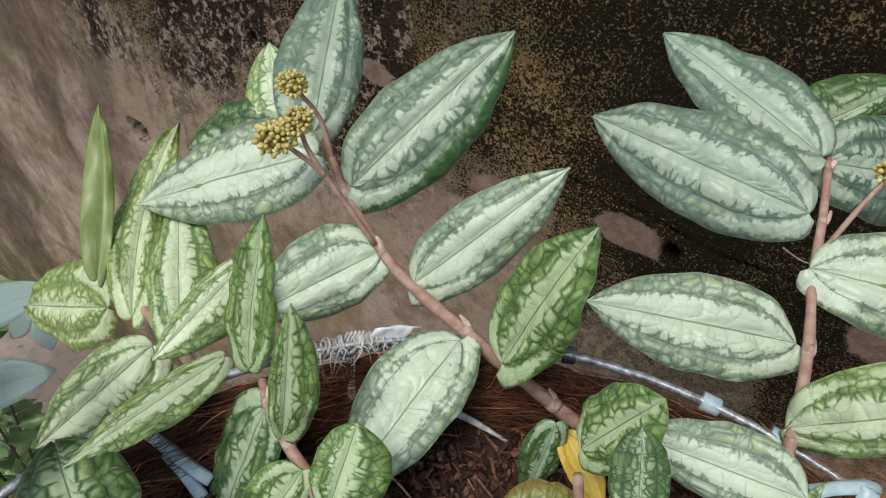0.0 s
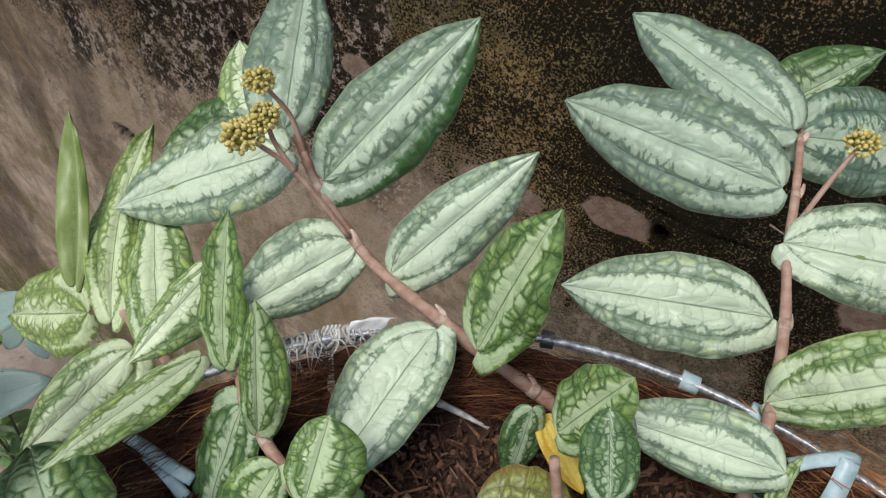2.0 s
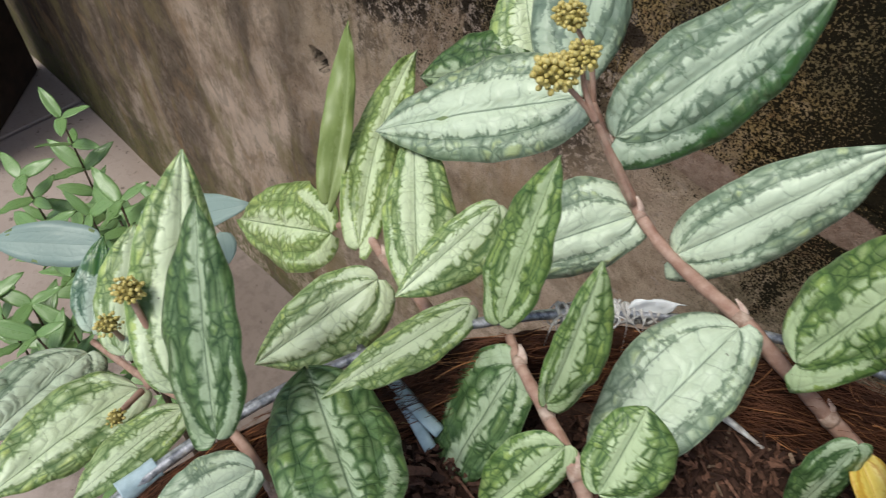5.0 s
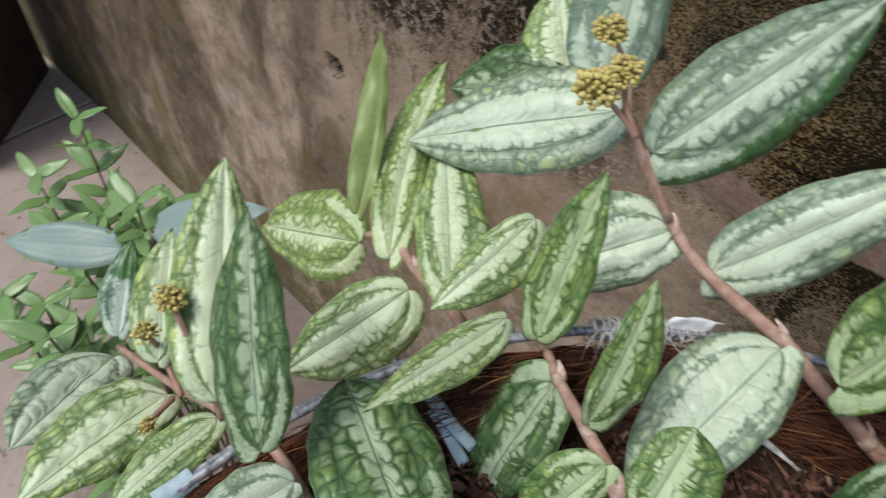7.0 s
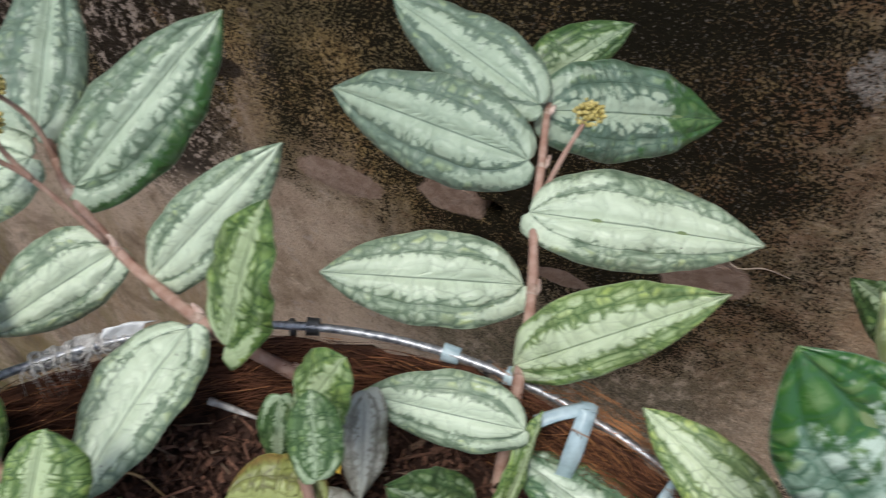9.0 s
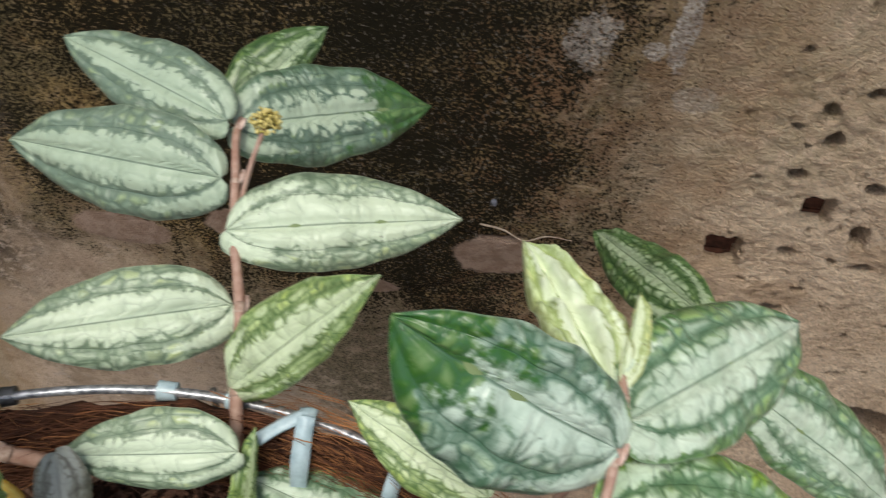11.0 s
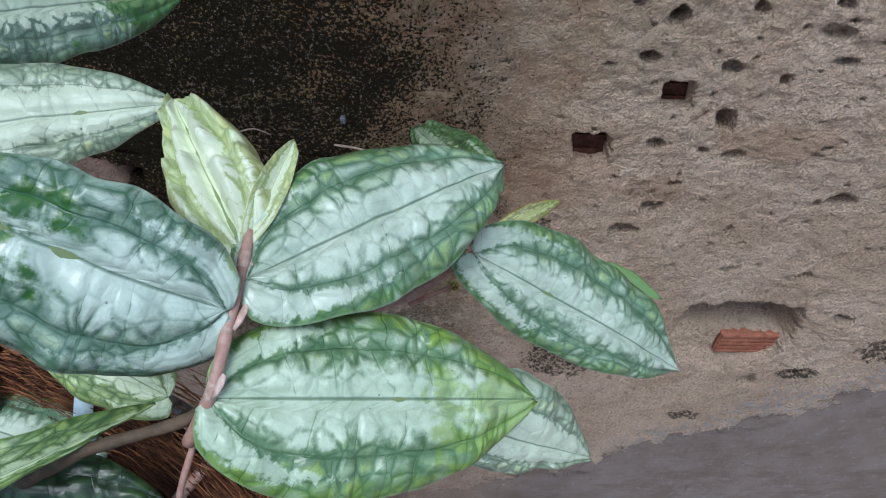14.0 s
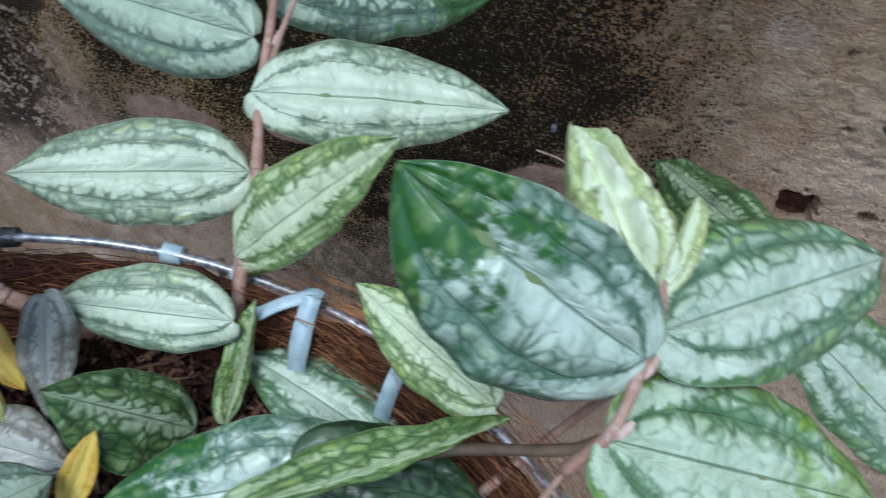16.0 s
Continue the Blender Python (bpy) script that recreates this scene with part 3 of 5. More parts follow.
    body = m.noise(m.scaled(p, (17, 1, 5)), 1.0, 6, 0.70, 0.6)
    chips = m.math("MULTIPLY", m.math("MULTIPLY", zone, m.step(body, 0.40, 0.50)), m.step(speck, 0.50, 0.58))
    col = m.mix(m.math("MULTIPLY", chips, 0.8), col, (0.58, 0.47, 0.40))
    runs = m.math("MULTIPLY", m.math("MULTIPLY", zone, m.step(body, 0.40, 0.52)), m.step(m.math("ADD", speck, m.math("MULTIPLY_ADD", body, -0.7, 0.35)), 0.56, 0.48))
    col = m.mix(m.math("MULTIPLY", runs, 0.92), col, (0.022, 0.016, 0.011))
    white = m.math("MULTIPLY", m.step(m.noise(p, 330, 3, 0.75), 0.60, 0.66), m.step(m.math("ADD", m.math("ADD", x, m.math("MULTIPLY", z, 0.6)), m.math("MULTIPLY", mid, 0.3)), 0.78, 1.0))
    col = m.mix(m.math("MULTIPLY", m.math("MULTIPLY", white, crust), 0.55), col, (0.40, 0.35, 0.29))
    # bare smooth patches and lime bloom with shapes of their own, then dark marks
    smoothp = m.mix(m.step(fine, 0.4, 0.6), (0.30, 0.205, 0.155), (0.40, 0.29, 0.23))
    for cx, cz, rx, rz in ((-0.016, 1.046, 0.036, 0.020), (-0.30, 1.10, 0.02, 0.014), (-0.135, 1.02, 0.05, 0.02), (0.10, 0.985, 0.03, 0.012), (0.218, 1.048, 0.040, 0.026)):
        col = m.mix(patch(cx, cz, rx, rz, 0.7), col, smoothp)
    chalk = m.mix(m.step(fine, 0.4, 0.6), (0.34, 0.28, 0.24), (0.60, 0.55, 0.50))
    for cx, cz, rx, rz, k in ((0.252, 1.268, 0.017, 0.024, 0.65), (0.312, 1.288, 0.008, 0.036, 0.9), (0.296, 1.266, 0.007, 0.006, 0.8), (0.335, 1.232, 0.018, 0.010, 0.4)):
        col = m.mix(m.math("MULTIPLY", m.math("MULTIPLY", patch(cx, cz, rx, rz, 1.9), m.step(grit, 0.38, 0.5)), k), col, chalk)
    # dark speckled patches, with the shade of small pits painted into some
    for cx, cz, rx, rz in ((0.437, 0.765, 0.045, 0.036), (0.722, 0.748, 0.026, 0.013), (0.67, 0.724, 0.012, 0.005), (0.375, 0.985, 0.016, 0.02), (0.81, 0.80, 0.035, 0.025), (0.619, 0.641, 0.022, 0.012)):
        col = m.mix(m.math("MULTIPLY", patch(cx, cz, rx, rz, 1.8), m.step(cavity, 0.60, 0.44, 0.0, 0.9)), col, (0.05, 0.04, 0.028))
    # first three paint the shade inside broken holes; the others are dark marks
    for cx, cz, rx, rz in ((-0.71, 0.834, 0.018, 0.020), (-0.463, 1.077, 0.008, 0.010), (0.024, 1.046, 0.007, 0.010), (-0.26, 1.112, 0.03, 0.012), (-0.36, 1.075, 0.010, 0.022)):
        col = m.mix(m.math("MULTIPLY", patch(cx, cz, rx, rz, 0.6), 0.9), col, (0.03, 0.022, 0.016))
    for cx, cz, rx, rz in ((0.39, 1.045, 0.06, 0.03), (0.56, 1.10, 0.05, 0.02), (0.47, 1.04, 0.03, 0.02)):
        col = m.mix(m.math("MULTIPLY", patch(cx, cz, rx, rz, 1.2), 0.35), col, (0.50, 0.32, 0.19))
    h = m.math("ADD", m.math("MULTIPLY_ADD", fine, 0.5, m.math("MULTIPLY", knobs, -0.40)), m.math("ADD", m.math("MULTIPLY_ADD", m.math("ADD", cavity, m.math("MULTIPLY", pebble, 0.6)), 0.9, m.math("MULTIPLY", m.math("MULTIPLY", grains, wider), 0.7)), m.math("MULTIPLY", sand, 0.25)))
    h = m.math("MULTIPLY", h, m.math("MULTIPLY_ADD", skim, -0.55, m.step(x, -0.3, 0.35, 0.65, 1.0)))
    m.bump(h, 1.0, 0.0075)
    m.put(m.bsdf.inputs["Specular IOR Level"], m.math("MULTIPLY_ADD", black, -0.18, 0.22))
    return m.colour(col)


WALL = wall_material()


def floor_material():
    m = Nodes("cement_floor", 0.85, 0.3)
    p = m.co.outputs["Object"]
    a, b = m.noise(p, 2.5, 5, 0.6), m.noise(p, 40, 6, 0.65)
    col = m.mix(m.step(a, 0.3, 0.7), (0.34, 0.27, 0.235), (0.46, 0.38, 0.34))
    col = m.mix(m.step(b, 0.5, 0.7, 0.0, 0.4), col, (0.24, 0.19, 0.16))
    # the basket's shade near the foot of the wall, painted in with a ragged edge
    x, y, _ = m.xyz(p)
    x, y = m.math("MULTIPLY", m.math("ADD", x, 0.2), 1 / 1.05), m.math("MULTIPLY", m.math("SUBTRACT", y, 0.5), 1 / 0.7)
    round_it = m.math("SQRT", m.math("ADD", m.math("MULTIPLY", x, x), m.math("MULTIPLY", y, y)))
    basket_shade = m.step(m.math("ADD", round_it, m.math("MULTIPLY_ADD", m.noise(p, 6, 6, 0.7), 0.9, -0.45)), 1.15, 0.85)
    col = m.mix(m.math("MULTIPLY", basket_shade, m.step(b, 0.3, 0.6, 0.9, 0.7)), col, (0.15, 0.118, 0.10))
    col = m.mix(m.step(m.noise(p, 26, 5, 0.7), 0.60, 0.68, 0.0, 0.7), col, (0.10, 0.075, 0.06))
    m.bump(b, 0.4, 0.003)
    return m.colour(col)


FLOOR = floor_material()


# ---- mesh helpers ----
def part(name, bm, material, parent, label=""):
    me = bpy.data.meshes.new(name)
    bm.to_mesh(me)
    bm.free()
    for mt in material if isinstance(material, (list, tuple)) else [material]:
        me.materials.append(mt)
    ob = new(name, me)
    ob.parent = parent
    return tagged(ob, label)


def smooth(bm):
    for f in bm.faces:
        f.smooth = True
    return bm


def spline(pts, n):
    """A smooth line through the points."""
    pts = [Vector(p) for p in pts]
    ext = [2 * pts[0] - pts[1], *pts, 2 * pts[-1] - pts[-2]]
    out = []
    for i in range(1, len(ext) - 2):
        a, b, c, d = ext[i - 1:i + 3]
        for k in range(n):
            t = k / n
            out.append(0.5 * (2 * b + (c - a) * t + (2 * a - 5 * b + 4 * c - d) * t * t + (3 * b - a - 3 * c + d) * t ** 3))
    return out + [pts[-1]]


def tube(bm, line, r0, r1=None, sides=8, bumps=0.0, flat=1.0, up=(0, 0, 1)):
    """A tapered tube along a line, closed at both ends."""
    r1 = r0 if r1 is None else r1
    rings = []
    for i, p in enumerate(line):
        d = (line[min(i + 1, len(line) - 1)] - line[max(i - 1, 0)]).normalized()
        u = d.cross(Vector(up))
        u = (u if u.length > 1e-4 else d.cross(Vector((1, 0, 0)))).normalized()
        w = u.cross(d).normalized()
        t = i / max(1, len(line) - 1)
        r = (r0 + (r1 - r0) * t) * (1 + bumps * noise.noise(p * 160))
        rings.append([bm.verts.new(p + u * (r * math.cos(a)) + w * (r * flat * math.sin(a))) for a in (2 * math.pi * k / sides for k in range(sides))])
    for a, b in zip(rings, rings[1:]):
        for k in range(sides):
            bm.faces.new((a[k], a[(k + 1) % sides], b[(k + 1) % sides], b[k]))
    bm.faces.new(rings[0][::-1])
    bm.faces.new(rings[-1])
    return smooth(bm)


def box(bm, size, m=Matrix()):
    made = bmesh.ops.create_cube(bm, size=1.0, matrix=m @ Matrix.Diagonal((*size, 1)))
    return made["verts"]


def leaf_shape(length, left, right, cup, droop, wave, fold, blunt, seed, lobes, hollow, plain, bend):
    """Both skins of one heart-based, quilted blade: x across, y from stalk to tip, z the upper side. Its columns follow the midrib and the two side nerves, and the second map counts the cross veins."""
    half, nv = (3, 9) if plain else (9, 66)
    rungs = max(5.0, min(12.0, length / 0.0125))
    rnd = random.Random(seed)
    ph, ph2, off = rnd.uniform(0, 6), rnd.uniform(0, 6), Vector((seed * 1.7 % 50, seed * 0.9 % 31, 3.0))
    hollow *= 1.5 * min(1.0, (left + right) / 0.042) ** 1.5
    tops, uvs, lows = [], [], []
    n = 2 * half + 1
    for j in range(nv + 1):
        v = (j / nv) ** 1.15
        if v < 0.40:
            g = 0.09 + 0.91 * math.sin(math.pi / 2 * (v / 0.40) ** 0.54)
        else:
            s = (v - 0.40) / 0.60
            g = (1 - s ** (2.25 + 1.3 * blunt)) ** (1.0 - 0.3 * blunt) * (1 - 0.05 * math.sin(math.pi * s) * (1 - blunt))
        g = max(g, 0.03)
        nerve = 0.56 * (1 - math.exp(-v / 0.06))
        for i in range(n):
            c = (i - half) / half
            sg, p = (1 if c > 0 else -1), abs(c)
            a = nerve * 2 * p if p < 0.5 else nerve + (1 - nerve) * (2 * p - 1)
            w = (right if sg > 0 else left) * g * (1 + 0.014 * math.sin(21 * v + ph + sg) + 0.035 * noise.noise(Vector((v * 9, 5.0 + 3 * sg, seed * 0.7))))
            x = sg * a * w
            side = bend * length * 4 * v * (1 - v)
            back = lobes[1] if sg > 0 else lobes[0]
            y = length * (v - back * a ** 1.2 * (1 - v) ** 6 * (0.45 + 0.55 * min(1.0, v / 0.03) ** 0.7))
            q = rungs * v + 0.5 * noise.noise(Vector((v * 6, 2.0 * sg, seed * 0.37))) + 0.5 * p + (0.5 if sg > 0 else 0.0)
            z = cup * abs(x) * a + fold * abs(x) + droop * length * 4 * v * (1 - v)
            z += length * (wave * math.sin(11 * v + ph2 + 0.75 * (sg + 1)) + 0.011 * math.sin(27 * v + ph + 1.9 * sg) * min(1.0, 6 * (1 - v))) * a * a
            t = Vector((x * 60, y * 60, 0)) + off
            z += 0.0022 * noise.noise(t * 0.5) * (a + 0.2)
            lz = z - 0.0006 * (1 - a ** 6)
            if not plain:
                qq = q + 0.5 * noise.noise(t * 1.3)
                run = math.sin(math.pi * (qq % 1.0)) if p < 0.5 else math.sin(math.pi * ((qq * 1.6 - 0.7 * p) % 1.0))
                dome = math.sin(math.pi * (2 * p % 1.0))
                fade = min(1.0, 5 * (1 - v)) * min(1.0, 0.25 + 4 * v)
                z += hollow * (0.0010 if p < 0.5 else 0.0009) * (dome * (0.6 + 0.4 * run)) * fade
                z += hollow * 0.0009 * noise.noise(t * 2.2) * fade
            tops.append((x + side, y, z))
            lows.append((x + side, y, lz if i not in (0, n - 1) else z - 0.0003))
            uvs.append(((c + 1) / 2, v, q))
    count = len(tops)
    faces, mats = [], []
    for j in range(nv):
        for i in range(n - 1):
            a, b, c, d = j * n + i, j * n + i + 1, (j + 1) * n + i + 1, (j + 1) * n + i
            faces += [(a, b, c, d), (d + count, c + count, b + count, a + count)]
            mats += [0, 1]
    ring = [i for i in range(n - 1)] + [j * n + n - 1 for j in range(nv)] + [nv * n + i for i in range(n - 1, 0, -1)] + [j * n for j in range(nv, 0, -1)]
    for a, b in zip(ring, ring[1:] + ring[:1]):
        faces.append((a, a + count, b + count, b))
        mats.append(0)
    me = bpy.data.meshes.new("leaf")
    me.from_pydata(tops + lows, [], faces)
    me.polygons.foreach_set("material_index", mats)
    me.polygons.foreach_set("use_smooth", [True] * len(faces))
    corner = np.empty(len(me.loops), dtype=np.int32)
    me.loops.foreach_get("vertex_index", corner)
    grid = np.array(uvs + uvs)[corner]
    me.uv_layers.new(name="UVMap").data.foreach_set("uv", grid[:, :2].ravel())
    me.uv_layers.new(name="Rung").data.foreach_set("uv", np.stack([grid[:, 2], np.full(len(grid), min(1.0, (left + right) / 0.044))], 1).ravel())
    return me


COUNT = [0]


def leaf(plant, base, tip, normal, left, right, kind, cup=-0.42, droop=0.03, wave=0.015, fold=0.24, blunt=0.0, label="", name="leaf", lobes=None, hollow=1.0, bend=0.0):
    """One blade from its stalk to its tip, the upper side turned to normal. The lobe that hangs lower is the larger one, unless lobes names both."""
    COUNT[0] += 1
    base, tip = Vector(base), Vector(tip)
    y = (tip - base).normalized()
    x = y.cross(Vector(normal)).normalized()
    z = x.cross(y)
    lobes = lobes or ((0.025, 0.085) if x.z < 0 else (0.085, 0.025))
    me = leaf_shape((tip - base).length, left, right, cup, droop, wave, fold, blunt, COUNT[0], lobes, hollow, kind in ("herb", "sage"), bend)
    me.name = name
    me.materials.append(LEAF[kind])
    me.materials.append(UNDER)
    ob = new(name, me)
    ob.parent = plant
    tagged(ob, label)
    ob.matrix_world = Matrix.Translation(base) @ Matrix((x, y, z)).transposed().to_4x4()
    return ob


def thing(name, place, label, category, group=""):
    ob = new(name)
    ob.location = place
    ob.empty_display_size = 0.05
    bpy.context.view_layer.update()
    return tagged(ob, label, category, group)


def keep(ob):
    """Sets a part, built in world places, under its thing without moving it."""
    ob.matrix_parent_inverse = Matrix.Translation(ob.parent.location).inverted()
    return ob


def stem(plant, pts, r0, r1, mat=None, name="stem", label="", nodes=()):
    ob = keep(part(name, tube(bmesh.new(), spline(pts, 8), r0, r1, 9, 0.18), mat or STEM, plant, label))
    for k in nodes:
        p = Vector(pts[k])
        d = (Vector(pts[min(k + 1, len(pts) - 1)]) - Vector(pts[max(0, k - 1)])).normalized()
        r = r0 + (r1 - r0) * k / (len(pts) - 1)
        part("stem_scar", tube(bmesh.new(), [p - d * 0.0022, p - d * 0.0010, p, p + d * 0.0010, p + d * 0.0022], r * 1.07, r * 1.0, 9, 0.3), NODE, ob)
        rnd = random.Random(int(p.x * 9000) + k)
        out = (d.cross(Vector((rnd.uniform(-1, 1), -0.6, rnd.uniform(0.2, 1)))).normalized() + d * 0.6).normalized()
        flake = [p + out * (r * 0.5) - d * 0.001, p + out * (r + 0.0008), p + out * (r + 0.0016) + d * 0.0018, p + out * (r + 0.0019) + d * 0.0038]
        part("stipule", tube(bmesh.new(), flake, 0.0019, 0.0006, 7, 0.5, 0.3), BRACT, ob, "papery pale pink stipule")
    return ob


def flower_head(plant, centre, radius, n, foot, via, seed, label="tight head of olive-yellow flower buds"):
    """A stalk with a rounded head of small buds."""
    rnd = random.Random(seed)
    c = Vector(centre)
    bm = bmesh.new()
    bmesh.ops.create_icosphere(bm, subdivisions=2, radius=radius * 0.72, matrix=Matrix.Translation(c) @ Matrix.Diagonal((1, 1, 0.8, 1)))
    head = keep(part("flower_head", smooth(bm), BUD_CORE, plant, label))
    ball = bmesh.new()
    bmesh.ops.create_icosphere(ball, subdivisions=2, radius=1.0)
    unit, tris = [v.co.copy() for v in ball.verts], [[v.index for v in f.verts] for f in ball.faces]
    ball.free()
    verts, faces = [], []
    for i in range(n):
        # buds packed over the dome, each on its own short stalk
        h = 1 - 1.7 * (i + 0.5) / n
        w, turn = math.sqrt(1 - h * h), i * 2.39996 + rnd.uniform(-0.2, 0.2)
        d = Vector((w * math.cos(turn), w * math.sin(turn), h * 0.85))
        q, r = c + d * radius * rnd.uniform(0.68, 1.06), radius * rnd.uniform(0.11, 0.185)
        i0 = len(verts)
        verts += [tuple(q + v * r + d * (max(0.0, v.dot(d)) * r * 0.35)) for v in unit]
        faces += [tuple(i0 + k for k in t) for t in tris]
    me = bpy.data.meshes.new("bud_mass")
    me.from_pydata(verts, [], faces)
    me.polygons.foreach_set("use_smooth", [True] * len(faces))
    me.materials.append(BUD)
    buds = new("bud_mass", me)
    buds.parent = head
    tagged(buds, kind="stuff")
    stem(plant, [foot, via, centre], 0.0013, 0.0009, STEM, "flower_stalk")


# ---- the wall, the floor and what lies round them ----
WALL_Y = 0.543
BROKEN_HOLES = [(0.407, 1.086, 0.0150, 0.017, 0.019), (0.463, 1.143, 0.0120, 0.0145, 0.019), (0.508, 1.120, 0.0070, 0.0105, 0.032), (0.022, 1.046, 0.007, 0.01, 0.02), (-0.71, 0.834, 0.016, 0.018, 0.03), (-0.463, 1.077, 0.0070, 0.0095, 0.034)]
DEEP_PITS = [(0.444, 1.211, 0.0075, 0.0075, 0.022), (0.500, 1.218, 0.0055, 0.005, 0.016), (0.488, 1.269, 0.0075, 0.012, 0.026), (0.455, 1.253, 0.005, 0.005, 0.014), (0.540, 1.161, 0.004, 0.005, 0.018), (0.476, 1.018, 0.011, 0.006, 0.016), (0.644, 1.033, 0.013, 0.009, 0.012), (0.501, 1.087, 0.004, 0.003, 0.014), (0.657, 0.926, 0.008, 0.006, 0.020), (0.456, 0.988, 0.012, 0.008, 0.022)]
SMALL_PITS = [(0.432, 1.178, 0.008, 0.006, 0.010), (0.496, 1.170, 0.008, 0.006, 0.009), (0.460, 1.093, 0.007, 0.006, 0.011), (0.528, 1.083, 0.010, 0.006, 0.008), (0.579, 1.179, 0.008, 0.004, 0.008), (0.557, 1.225, 0.006, 0.004, 0.008), (0.562, 1.202, 0.011, 0.007, 0.006), (0.490, 1.049, 0.004, 0.003, 0.010), (0.602, 1.095, 0.004, 0.003, 0.009), (0.729, 0.855, 0.011, 0.006, 0.016), (0.670, 0.724, 0.012, 0.005, 0.014), (0.432, 1.235, 0.006, 0.006, 0.007), (0.724, 0.748, 0.016, 0.007, 0.012)]
POCKET = (0.622, 0.818, 0.068, 0.060)


def wall_depth(x, z):
    """How far the plaster lies behind its own mean plane at a place."""
    p = Vector((x, 0.0, z))
    right = min(1.0, max(0.0, (x - 0.22) / 0.2))
    d = 0.0016 * noise.fractal(Vector((x * 17, 0.4, z * 22)), 0.8, 2.1, 5) * (0.3 + 1.0 * right)
    d += 0.0016 * noise.fractal(Vector((x * 85, 2.0, z * 80)), 0.7, 2.2, 4) * (0.3 + right)
    d += 0.0010 * noise.noise(Vector((x * 210, 3.0, z * 215))) * (0.2 + right)
    d += 0.012 * noise.noise(p * 1.7)
    pit = noise.noise(Vector((x * 46, 7.0, z * 52)))
    d += 0.010 * min(1.0, max(0.0, (pit - 0.68) / 0.05)) * right
    pit = noise.noise(Vector((x * 105, 17.0, z * 120)))
    d += 0.008 * min(1.0, max(0.0, (pit - 0.60) / 0.05)) * right
    crust = z + 0.10 * noise.noise(p * 6) + 0.03 * noise.noise(p * 25) - (1.0 if x > -0.28 else 1.08)
    if x < 0.4:
        d += 0.006 * (1 / (1 + math.exp(crust * 160)))
    skim = z + 0.06 * noise.noise(p * 9) + 0.025 * noise.noise(p * 45) - 0.62 * x - 0.19
    if x > 0.3 and skim < 0.0:
        d = 0.35 * d + 0.003
    for k, (px, pz, rx, rz, dep) in enumerate(BROKEN_HOLES + DEEP_PITS + SMALL_PITS):
        square = k < len(BROKEN_HOLES)
        if abs(x - px) < 2.5 * rx and abs(z - pz) < 2.5 * rz:
            w = 0.20 * noise.noise(Vector((x * 90, px * 50, z * 90))) + 0.10 * noise.noise(Vector((x * 300, px * 50, z * 300)))
            g = 1.0
            a, b = abs(x - px + 0.2 * (z - pz)) / (rx * g), abs(z - pz) / (rz * g)
            k = (a ** 5 + b ** 5) ** 0.2 if square else math.hypot(a, b)
            d += dep * (1.6 if square else 2.0) / (1 + math.exp(min(60.0, (k + w - 1.0) * (60 if square else 34))))
    px, pz, rx, rz = POCKET
    if abs(x - px) < 2 * rx and abs(z - pz) < 2 * rz:
        w = 0.12 * noise.noise(Vector((x * 40, 3.0, z * 40))) + 0.07 * noise.noise(Vector((x * 130, 3.0, z * 130)))
        k = max(abs(x - px) / rx, abs(z - pz) / rz) * 0.5 + 0.5 * math.hypot((x - px) / rx, (z - pz) / rz) + w
        slope = 1.0 if z > 0.806 else 0.32
        d += (0.062 + 0.012 * noise.noise(Vector((x * 160, 9.0, z * 160)))) * slope / (1 + math.exp(min(60.0, (k - 0.98) * 90)))
    # a broken line where two coats meet
    ln = z - 1.072 + 0.012 * noise.noise(Vector((x * 9, 5.0, 0)))
    if -0.12 < x < 0.34 and abs(ln) < 0.02:
        d += 0.006 * math.exp(-(ln / 0.003) ** 2) * (0.5 + noise.noise(Vector((x * 30, 1.0, 0))))
    return d


